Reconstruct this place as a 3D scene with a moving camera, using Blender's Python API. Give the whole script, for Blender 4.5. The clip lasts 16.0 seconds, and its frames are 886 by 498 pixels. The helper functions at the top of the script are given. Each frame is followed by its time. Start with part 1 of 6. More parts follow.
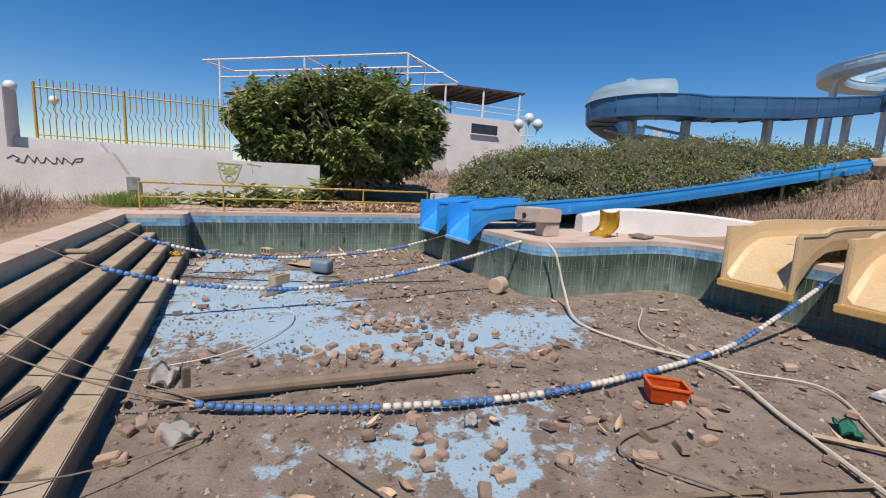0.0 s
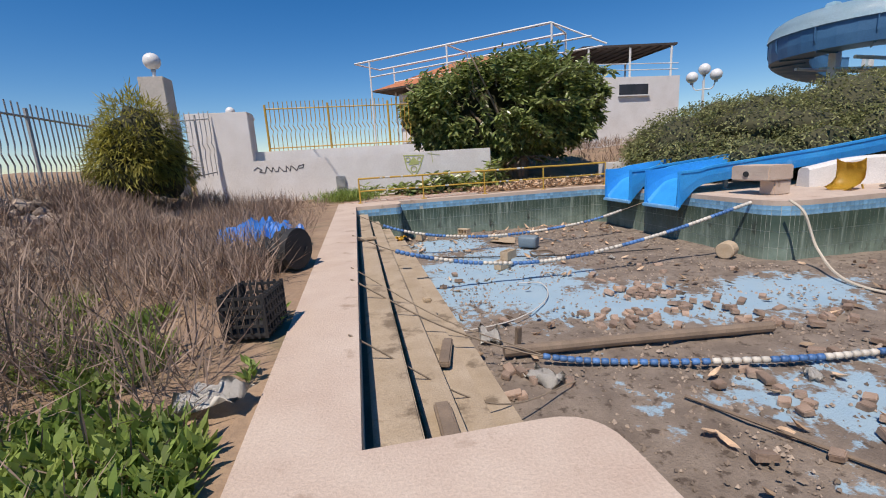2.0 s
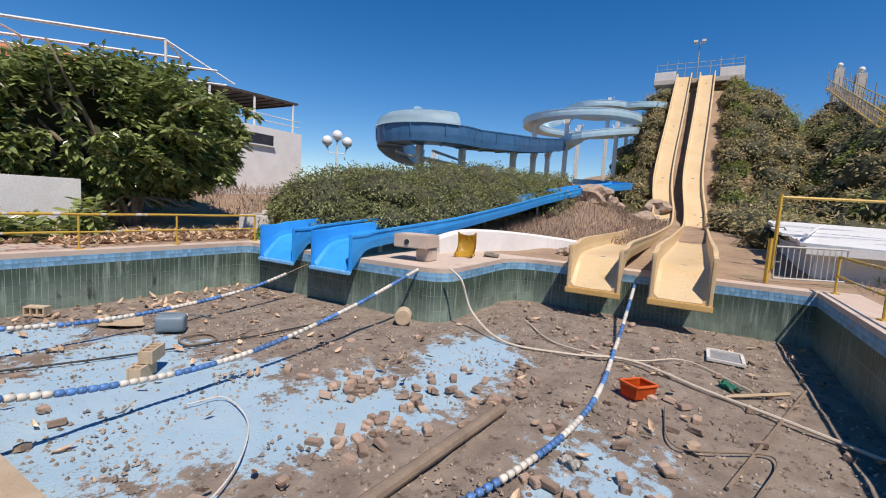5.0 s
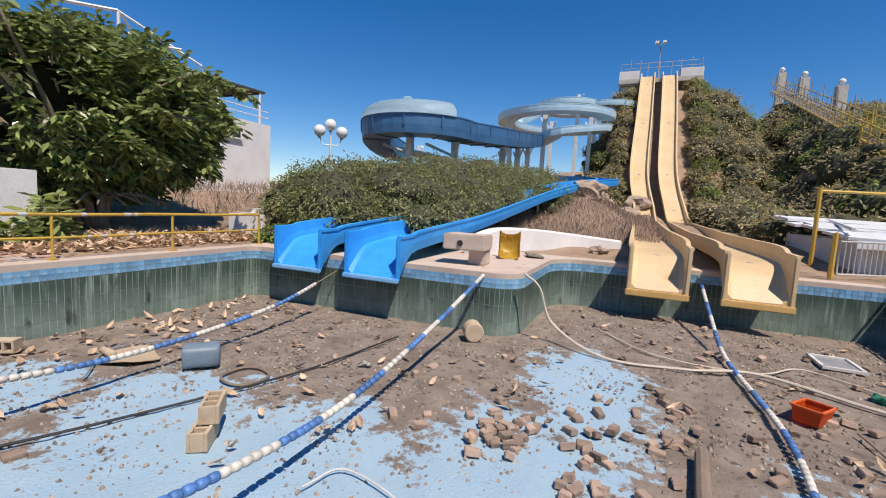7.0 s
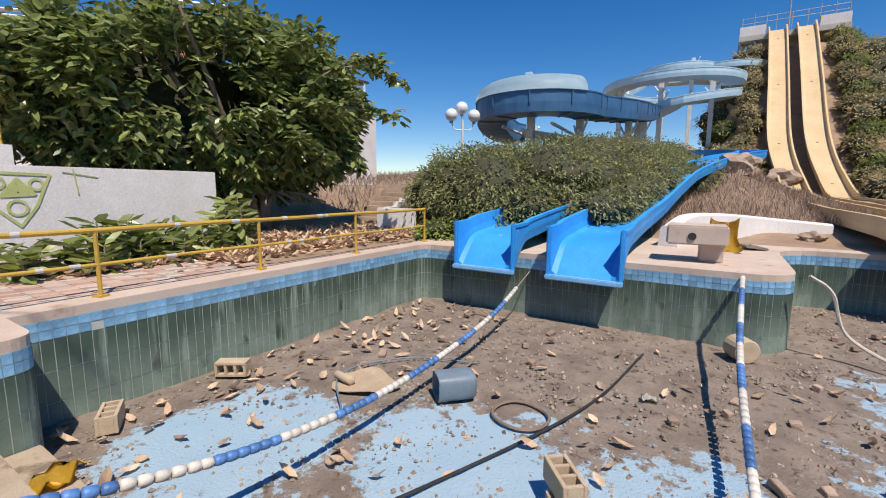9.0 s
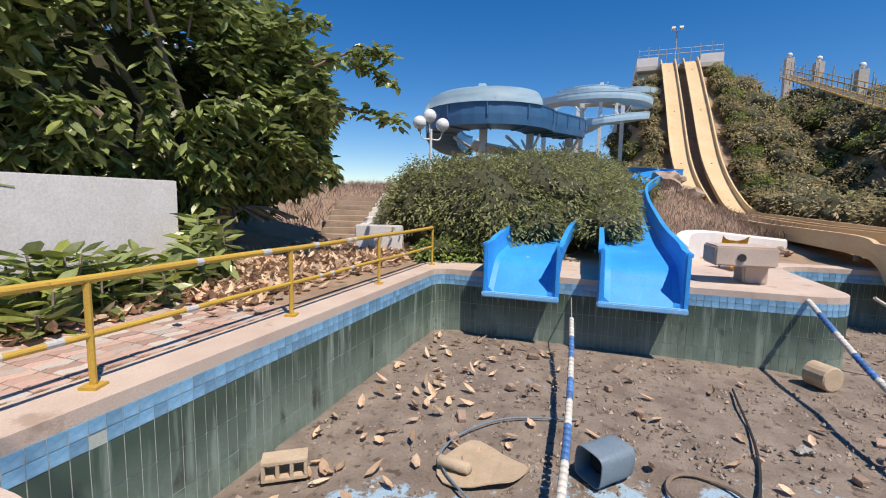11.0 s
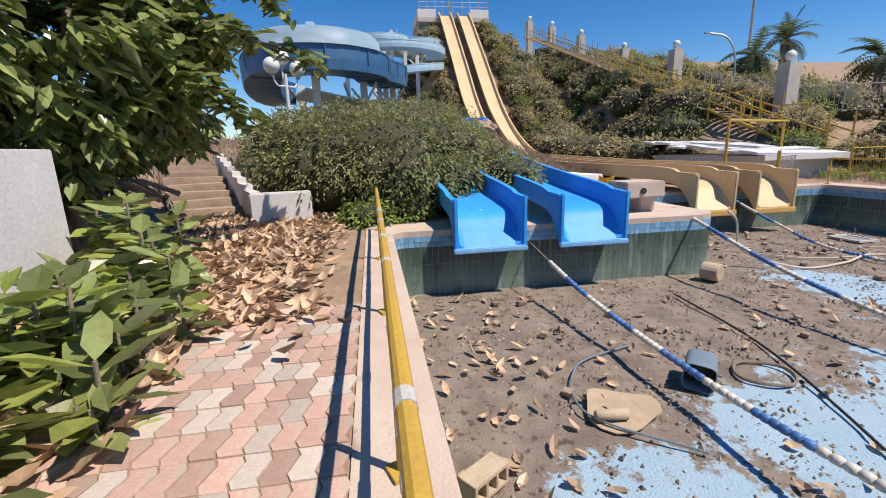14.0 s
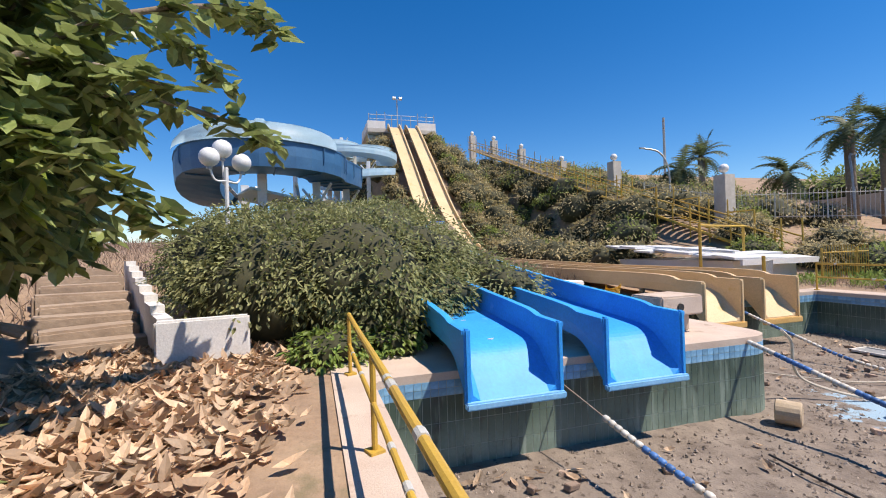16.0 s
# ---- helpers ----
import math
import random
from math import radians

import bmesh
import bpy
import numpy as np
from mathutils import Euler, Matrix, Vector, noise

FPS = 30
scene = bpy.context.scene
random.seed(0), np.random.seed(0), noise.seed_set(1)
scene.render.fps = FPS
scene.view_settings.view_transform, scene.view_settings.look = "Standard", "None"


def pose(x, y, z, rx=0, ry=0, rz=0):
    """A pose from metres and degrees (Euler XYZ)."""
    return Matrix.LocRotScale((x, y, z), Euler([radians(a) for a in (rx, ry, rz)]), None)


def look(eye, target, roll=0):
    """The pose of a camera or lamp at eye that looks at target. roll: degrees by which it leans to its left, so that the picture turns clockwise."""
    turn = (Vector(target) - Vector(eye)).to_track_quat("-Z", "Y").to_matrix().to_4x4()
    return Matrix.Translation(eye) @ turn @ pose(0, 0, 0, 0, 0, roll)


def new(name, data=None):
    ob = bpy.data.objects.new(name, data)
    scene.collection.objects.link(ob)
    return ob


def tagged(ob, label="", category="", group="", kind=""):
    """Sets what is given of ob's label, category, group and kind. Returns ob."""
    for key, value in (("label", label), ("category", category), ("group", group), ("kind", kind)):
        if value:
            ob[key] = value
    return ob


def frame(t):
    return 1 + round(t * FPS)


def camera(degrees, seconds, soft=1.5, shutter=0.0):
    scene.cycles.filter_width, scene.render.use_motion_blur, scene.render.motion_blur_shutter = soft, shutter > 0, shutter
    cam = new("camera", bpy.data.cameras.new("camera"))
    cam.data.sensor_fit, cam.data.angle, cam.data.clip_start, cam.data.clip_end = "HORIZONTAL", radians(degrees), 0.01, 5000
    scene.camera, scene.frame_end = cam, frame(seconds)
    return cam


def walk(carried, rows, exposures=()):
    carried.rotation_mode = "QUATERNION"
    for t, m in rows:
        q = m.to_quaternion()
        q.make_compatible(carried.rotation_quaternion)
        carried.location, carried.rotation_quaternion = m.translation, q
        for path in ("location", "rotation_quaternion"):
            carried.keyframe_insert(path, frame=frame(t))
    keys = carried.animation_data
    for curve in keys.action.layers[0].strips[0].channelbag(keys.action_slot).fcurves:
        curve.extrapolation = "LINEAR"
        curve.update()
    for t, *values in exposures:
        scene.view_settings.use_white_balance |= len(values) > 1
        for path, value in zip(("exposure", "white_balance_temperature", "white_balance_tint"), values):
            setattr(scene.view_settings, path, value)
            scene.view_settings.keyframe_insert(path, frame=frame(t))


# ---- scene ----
cam = camera(90.8, 16.0, soft=1.05)
PATH = [
    (0, (-0.364, -1.148, 1.254), (0.502, 0.629, 0.949), 2.9),
    (0.5, (-1.056, -1.276, 1.297), (-0.071, 0.439, 0.997), -0.5),
    (1, (-1.732, -1.217, 1.287), (-0.934, 0.58, 0.918), -2.4),
    (1.5, (-2.391, -1.206, 1.367), (-2.034, 0.729, 1.007), -2.9),
    (2, (-2.821, -0.989, 1.315), (-2.464, 0.937, 0.91), -3.5),
    (2.5, (-3.028, -0.819, 1.324), (-2.111, 0.874, 0.785), -3.8),
    (3, (-3.013, -0.558, 1.414), (-1.582, 0.692, 0.791), -2.2),
    (3.5, (-2.92, -0.176, 1.523), (-1.264, 0.851, 1.072), -2.0),
    (4, (-2.887, 0.255, 1.634), (-1.065, 1.048, 1.413), 2.2),
    (4.5, (-2.847, 0.913, 1.563), (-1.062, 1.799, 1.386), 3.9),
    (4.7, (-2.888, 1.202, 1.546), (-1.173, 2.211, 1.343), 3.3),
    (6.8, (-2.677, 4.259, 1.345), (-0.851, 5.051, 1.151), 3.4),
    (7, (-2.708, 4.585, 1.33), (-0.882, 5.376, 1.131), 3.0),
    (7.5, (-2.697, 5.367, 1.289), (-0.873, 6.149, 1.042), 1.0),
    (8, (-2.758, 6.18, 1.299), (-0.995, 7.064, 0.965), -2.0),
    (8.5, (-2.758, 6.918, 1.327), (-1.031, 7.871, 0.996), 0.8),
    (9, (-2.739, 7.726, 1.34), (-1.067, 8.789, 1.064), 0.5),
    (9.5, (-2.718, 8.46, 1.379), (-1.06, 9.556, 1.157), 0.1),
    (9.7, (-2.675, 8.786, 1.384), (-1.017, 9.893, 1.223), 0.1),
    (11.8, (-2.632, 11.611, 1.508), (-0.713, 12.092, 1.216), 1.8),
    (12, (-2.636, 11.892, 1.531), (-0.73, 12.432, 1.254), 2.1),
    (12.5, (-2.686, 12.551, 1.471), (-0.777, 13.108, 1.264), 2.0),
    (13, (-2.686, 13.212, 1.452), (-0.785, 13.784, 1.212), -0.1),
    (13.5, (-2.679, 13.708, 1.426), (-0.748, 13.915, 0.949), -2.5),
    (14, (-2.44, 14.051, 1.513), (-0.512, 13.755, 1.073), -1.8),
    (14.5, (-2.086, 14.261, 1.611), (-0.208, 13.652, 1.292), -3.0),
    (15, (-1.377, 14.323, 1.648), (0.507, 13.676, 1.469), -2.3),
    (15.5, (-0.661, 14.421, 1.659), (1.225, 13.758, 1.597), -2.1),
    (16, (0.154, 14.447, 1.645), (2.07, 13.875, 1.654), -1.8),
]
walk(cam, [(t, look(eye, target, roll)) for t, eye, target, roll in PATH],
     exposures=[(0.0, -0.1, 6900, 15), (3.0, -0.15, 6900, 15), (4.5, 0.0, 6900, 15), (9.5, 0.08, 6900, 15), (12.0, 0.14, 6900, 15), (15.0, 0.22, 6900, 15), (16.0, 0.36, 6900, 15)])

# ---- light ----
SUN_DIR = Vector((0.35, 0.46, -1.0)).normalized()
world = bpy.data.worlds.new("sky")
scene.world = world
world.use_nodes = True
wn = world.node_tree
sky = wn.nodes.new("ShaderNodeTexSky")
sky.sky_type, sky.sun_disc = "NISHITA", False
sky.sun_elevation = math.asin(-SUN_DIR.z)
sky.sun_rotation = math.atan2(-SUN_DIR.x, -SUN_DIR.y)
sky.altitude, sky.air_density, sky.dust_density, sky.ozone_density = 600.0, 1.0, 0.0, 4.4
wn.nodes["Background"].inputs["Strength"].default_value = 0.119
rich = wn.nodes.new("ShaderNodeHueSaturation")
rich.inputs["Saturation"].default_value = 1.36
rich.inputs["Hue"].default_value = 0.504
wn.links.new(sky.outputs["Color"], rich.inputs["Color"])
wn.links.new(rich.outputs["Color"], wn.nodes["Background"].inputs["Color"])
sun_data = bpy.data.lights.new("sun", "SUN")
sun_data.energy, sun_data.angle, sun_data.color = 5.0, radians(0.55), (1.0, 0.95, 0.87)
sun = new("sun", sun_data)
sun.matrix_world = look((0, 0, 30), Vector((0, 0, 30)) + SUN_DIR)

# ---- materials ----
def material(name, c1, c2, scale=3.0, rough=0.8, bump=0.3, grain=40.0, metal=0.0, spots=None, spot_scale=1.2, spot_at=0.55, vary=0.0, island=False, transmission=0.0):
    """Two tones in broad patches, fine grain with relief, and stains of a third colour."""
    m = bpy.data.materials.new(name)
    m.use_nodes = True
    nt = m.node_tree
    b = nt.nodes["Principled BSDF"]
    co = nt.nodes.new("ShaderNodeTexCoord").outputs["Object"]
    def tex(s, detail=6.0):
        n = nt.nodes.new("ShaderNodeTexNoise")
        n.inputs["Scale"].default_value, n.inputs["Detail"].default_value, n.inputs["Roughness"].default_value = s, detail, 0.62
        nt.links.new(co, n.inputs["Vector"])
        return n.outputs["Fac"]
    def ramp(fac, a, z):
        r = nt.nodes.new("ShaderNodeMapRange")
        r.inputs["From Min"].default_value, r.inputs["From Max"].default_value = a, z
        nt.links.new(fac, r.inputs["Value"])
        return r.outputs["Result"]
    def mix(fac, a, z, mode="MIX"):
        n = nt.nodes.new("ShaderNodeMix")
        n.data_type, n.blend_type = "RGBA", mode
        for sock, v in ((n.inputs[0], fac), (n.inputs[6], a), (n.inputs[7], z)):
            if isinstance(v, (int, float)):
                sock.default_value = v
            elif isinstance(v, tuple):
                sock.default_value = (*v, 1.0)
            else:
                nt.links.new(v, sock)
        return n.outputs[2]
    col = mix(ramp(tex(scale), 0.35, 0.65), c1, c2)
    fine = tex(grain, 4.0)
    col = mix(0.45, col, mix(ramp(fine, 0.3, 0.7), (0.55, 0.55, 0.55), (1.0, 1.0, 1.0)), "MULTIPLY")
    if spots:
        col = mix(ramp(tex(spot_scale, 9.0), spot_at, spot_at + 0.08), col, spots)
    if vary:
        src = nt.nodes.new("ShaderNodeNewGeometry").outputs["Random Per Island"] if island else nt.nodes.new("ShaderNodeObjectInfo").outputs["Random"]
        h = nt.nodes.new("ShaderNodeHueSaturation")
        h.inputs["Saturation"].default_value = 1.0
        nt.links.new(ramp_to(nt, src, 1 - vary, 1 + vary), h.inputs["Value"])
        nt.links.new(col, h.inputs["Color"])
        col = h.outputs["Color"]
    nt.links.new(col, b.inputs["Base Color"])
    b.inputs["Roughness"].default_value, b.inputs["Metallic"].default_value = rough, metal
    if transmission:
        thin = nt.nodes.new("ShaderNodeBsdfTranslucent")
        nt.links.new(col, thin.inputs["Color"])
        both = nt.nodes.new("ShaderNodeMixShader")
        both.inputs[0].default_value = transmission
        nt.links.new(b.outputs[0], both.inputs[1])
        nt.links.new(thin.outputs[0], both.inputs[2])
        nt.links.new(both.outputs[0], nt.nodes["Material Output"].inputs["Surface"])
    if bump:
        bn = nt.nodes.new("ShaderNodeBump")
        bn.inputs["Strength"].default_value, bn.inputs["Distance"].default_value = bump, 0.02
        nt.links.new(fine, bn.inputs["Height"])
        nt.links.new(bn.outputs["Normal"], b.inputs["Normal"])
    return m


def ramp_to(nt, src, a, z):
    r = nt.nodes.new("ShaderNodeMapRange")
    r.inputs["To Min"].default_value, r.inputs["To Max"].default_value = a, z
    nt.links.new(src, r.inputs["Value"])
    return r.outputs["Result"]


M = {}
M["concrete"] = material("pink_concrete", (0.56, 0.43, 0.34), (0.64, 0.52, 0.42), 1.5, 0.9, 0.35, 60, spots=(0.38, 0.28, 0.21), spot_scale=2.2, spot_at=0.6)
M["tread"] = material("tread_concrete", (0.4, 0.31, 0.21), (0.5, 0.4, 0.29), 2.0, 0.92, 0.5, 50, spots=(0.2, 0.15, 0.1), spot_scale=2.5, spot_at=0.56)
# Darker than the treads: on the steps, grime plus painted-in shade.
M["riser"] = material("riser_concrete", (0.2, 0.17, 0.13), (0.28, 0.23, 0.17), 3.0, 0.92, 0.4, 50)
M["white_wall"] = material("white_wall", (0.8, 0.78, 0.75), (0.72, 0.69, 0.65), 1.2, 0.85, 0.2, 30, spots=(0.55, 0.48, 0.4), spot_scale=1.1, spot_at=0.68)
M["white_paint"] = material("white_paint", (0.8, 0.8, 0.78), (0.7, 0.7, 0.68), 3, 0.5, 0.05, 40)
M["soil"] = material("soil", (0.3, 0.2, 0.13), (0.4, 0.28, 0.18), 0.9, 0.95, 0.8, 14, spots=(0.2, 0.16, 0.09), spot_scale=0.7, spot_at=0.56)
M["dirt"] = material("pool_dirt", (0.14, 0.1, 0.075), (0.22, 0.165, 0.125), 1.4, 0.95, 0.8, 25)
M["tile_blue"] = material("blue_tile", (0.15, 0.36, 0.56), (0.26, 0.47, 0.62), 2.5, 0.35, 0.1, 30, spots=(0.3, 0.34, 0.32), spot_scale=1.6, spot_at=0.57, vary=0.22)
M["tile_green"] = material("green_tile", (0.14, 0.2, 0.16), (0.24, 0.32, 0.26), 1.3, 0.45, 0.1, 30, vary=0.1, island=True)
M["grout"] = material("grout", (0.5, 0.53, 0.47), (0.38, 0.42, 0.37), 3, 0.9, 0.2, 40)
M["blue_slide"] = material("blue_fibreglass", (0.015, 0.31, 0.8), (0.03, 0.39, 0.86), 0.9, 0.55, 0.05, 25, spots=(0.12, 0.42, 0.82), spot_scale=1.5, spot_at=0.63)
M["blue_edge"] = material("pale_blue_edge", (0.18, 0.5, 0.82), (0.3, 0.58, 0.83), 1.5, 0.5, 0.05, 25)
M["shell"] = material("slide_shell", (0.6, 0.62, 0.62), (0.48, 0.5, 0.5), 1.5, 0.6, 0.1, 30, spots=(0.33, 0.33, 0.3), spot_at=0.62)
M["pale_blue"] = material("pale_blue_fibreglass", (0.42, 0.63, 0.74), (0.52, 0.7, 0.79), 0.8, 0.45, 0.05, 25)
M["deep_blue"] = material("faded_blue_fibreglass", (0.035, 0.13, 0.27), (0.06, 0.18, 0.34), 0.8, 0.5, 0.05, 25)
M["yellow_slide"] = material("cream_fibreglass", (0.66, 0.47, 0.25), (0.72, 0.54, 0.31), 0.7, 0.5, 0.06, 25, spots=(0.55, 0.36, 0.14), spot_scale=0.9, spot_at=0.63)
M["yellow_edge"] = material("orange_edge", (0.68, 0.4, 0.12), (0.74, 0.48, 0.18), 2, 0.5, 0.06, 25)
M["yellow_rail"] = material("yellow_rail", (0.62, 0.39, 0.05), (0.52, 0.32, 0.06), 2, 0.5, 0.15, 60, spots=(0.25, 0.14, 0.06), spot_scale=7, spot_at=0.64)
M["bare_rail"] = material("worn_rail", (0.5, 0.5, 0.47), (0.6, 0.58, 0.52), 6, 0.45, 0.1, 60)
M["leaf"] = material("rubber_leaf", (0.22, 0.28, 0.09), (0.34, 0.39, 0.15), 2, 0.3, 0.05, 20, vary=0.55, island=True, transmission=0.4)
M["leaf_light"] = material("young_leaf", (0.26, 0.34, 0.06), (0.36, 0.38, 0.1), 2, 0.32, 0.05, 20, vary=0.4, island=True, transmission=0.4)
M["bush"] = material("bush_leaf", (0.21, 0.235, 0.085), (0.36, 0.36, 0.16), 0.7, 0.6, 0.1, 20, vary=0.45, island=True, transmission=0.4)
# Near-black green: shade deep in foliage, painted on solid cores.
M["foliage_shade"] = material("foliage_shade_core", (0.05, 0.052, 0.024), (0.075, 0.072, 0.036), 2, 0.9, 0.3, 10)
M["hill_bush"] = material("hill_scrub", (0.35, 0.3, 0.14), (0.54, 0.45, 0.25), 0.35, 0.75, 0.1, 10, vary=0.45, island=True, transmission=0.4)
M["green_bush"] = material("hill_green", (0.2, 0.27, 0.06), (0.3, 0.34, 0.1), 0.5, 0.7, 0.1, 10, vary=0.4, island=True, transmission=0.4)
M["conifer"] = material("yellow_green_shrub", (0.3, 0.29, 0.05), (0.4, 0.36, 0.08), 1.5, 0.7, 0.1, 10, vary=0.4, island=True, transmission=0.4)
M["weed"] = material("green_weed", (0.2, 0.3, 0.06), (0.32, 0.4, 0.1), 1.5, 0.6, 0.1, 20, vary=0.4, island=True, transmission=0.4)
M["straw"] = material("dry_grass", (0.27, 0.19, 0.145), (0.38, 0.28, 0.21), 0.8, 0.85, 0.1, 20, vary=0.45, island=True, transmission=0.2)
M["dead_leaf"] = material("dead_leaf", (0.54, 0.35, 0.21), (0.7, 0.53, 0.37), 1.5, 0.75, 0.1, 30, vary=0.5, island=True, transmission=0.2)
M["bark"] = material("bark", (0.22, 0.17, 0.12), (0.3, 0.24, 0.18), 5, 0.9, 0.6, 30)
M["brick"] = material("broken_brick", (0.35, 0.245, 0.18), (0.46, 0.34, 0.26), 3, 0.92, 0.5, 50, vary=0.35)
M["block"] = material("concrete_block", (0.5, 0.38, 0.25), (0.58, 0.46, 0.32), 4, 0.92, 0.4, 60)
M["rubble"] = material("rubble", (0.24, 0.185, 0.14), (0.42, 0.34, 0.27), 3, 0.92, 0.5, 40, vary=0.5, island=True)
M["float_blue"] = material("blue_float", (0.06, 0.17, 0.42), (0.1, 0.24, 0.5), 6, 0.5, 0.1, 40, vary=0.3)
M["float_white"] = material("white_float", (0.72, 0.68, 0.6), (0.62, 0.57, 0.48), 6, 0.6, 0.1, 40, vary=0.15)
M["rope"] = material("rope", (0.35, 0.28, 0.2), (0.28, 0.22, 0.16), 9, 0.9, 0.4, 80)
M["hose"] = material("pale_hose", (0.6, 0.52, 0.4), (0.68, 0.6, 0.48), 4, 0.7, 0.1, 50)
M["black"] = material("black_rubber", (0.02, 0.02, 0.02), (0.035, 0.035, 0.035), 5, 0.7, 0.2, 50)
M["orange"] = material("orange_plastic", (0.8, 0.12, 0.02), (0.85, 0.16, 0.03), 5, 0.4, 0.03, 50)
M["grey_plastic"] = material("blue_grey_plastic", (0.16, 0.22, 0.27), (0.2, 0.26, 0.3), 5, 0.5, 0.05, 50)
M["wood"] = material("weathered_wood", (0.2, 0.15, 0.11), (0.28, 0.21, 0.15), 4, 0.85, 0.4, 60)
M["pale_wood"] = material("pale_wood", (0.45, 0.34, 0.22), (0.52, 0.4, 0.27), 4, 0.85, 0.4, 60)
M["roof_tile"] = material("terracotta", (0.45, 0.16, 0.07), (0.55, 0.22, 0.1), 3, 0.85, 0.3, 30)
M["dark_roof"] = material("dark_roof", (0.05, 0.04, 0.035), (0.09, 0.07, 0.06), 2, 0.9, 0.2, 20)
M["pillar"] = material("rough_concrete", (0.5, 0.46, 0.4), (0.6, 0.56, 0.5), 2, 0.9, 0.4, 30)
M["globe"] = material("white_globe", (0.82, 0.82, 0.8), (0.76, 0.76, 0.74), 3, 0.3, 0.0, 30)
M["ring_shell"] = material("pale_ring_fibreglass", (0.6, 0.75, 0.84), (0.68, 0.8, 0.86), 0.8, 0.45, 0.05, 25)
M["metal"] = material("grey_metal", (0.35, 0.35, 0.34), (0.45, 0.45, 0.43), 5, 0.5, 0.1, 40, metal=0.4)
M["paver_pink"] = material("pink_paver", (0.5, 0.31, 0.235), (0.57, 0.4, 0.32), 1.2, 0.9, 0.4, 50, spots=(0.42, 0.34, 0.26), spot_scale=9, spot_at=0.55, vary=0.25)
M["paver_grey"] = material("pale_paver", (0.53, 0.45, 0.37), (0.59, 0.51, 0.43), 1.2, 0.9, 0.4, 50, vary=0.2)
M["tarp"] = material("blue_tarp", (0.03, 0.16, 0.5), (0.05, 0.22, 0.62), 4, 0.45, 0.2, 20)
M["plastic_yellow"] = material("yellow_plastic", (0.7, 0.42, 0.04), (0.76, 0.5, 0.08), 3, 0.4, 0.04, 40)
M["graffiti_dark"] = material("dark_spray", (0.05, 0.05, 0.06), (0.08, 0.08, 0.09), 5, 0.8, 0.0, 40)
M["graffiti_green"] = material("olive_spray", (0.44, 0.48, 0.16), (0.52, 0.55, 0.24), 5, 0.8, 0.0, 40)
M["palm"] = material("palm_leaf", (0.1, 0.14, 0.06), (0.15, 0.18, 0.09), 1, 0.6, 0.1, 20, vary=0.35, island=True, transmission=0.4)
M["rock"] = material("rock", (0.34, 0.25, 0.18), (0.45, 0.34, 0.25), 1.2, 0.95, 0.8, 8)
M["beige_wall"] = material("beige_wall", (0.5, 0.44, 0.36), (0.56, 0.5, 0.42), 1, 0.9, 0.2, 20)
M["window"] = material("dark_pane", (0.03, 0.035, 0.04), (0.05, 0.05, 0.06), 1, 0.15, 0.0, 20)
M["litter"] = material("white_litter", (0.7, 0.68, 0.63), (0.6, 0.57, 0.52), 5, 0.8, 0.2, 40)
M["teal"] = material("teal_cloth", (0.04, 0.3, 0.2), (0.06, 0.36, 0.26), 5, 0.8, 0.2, 40)


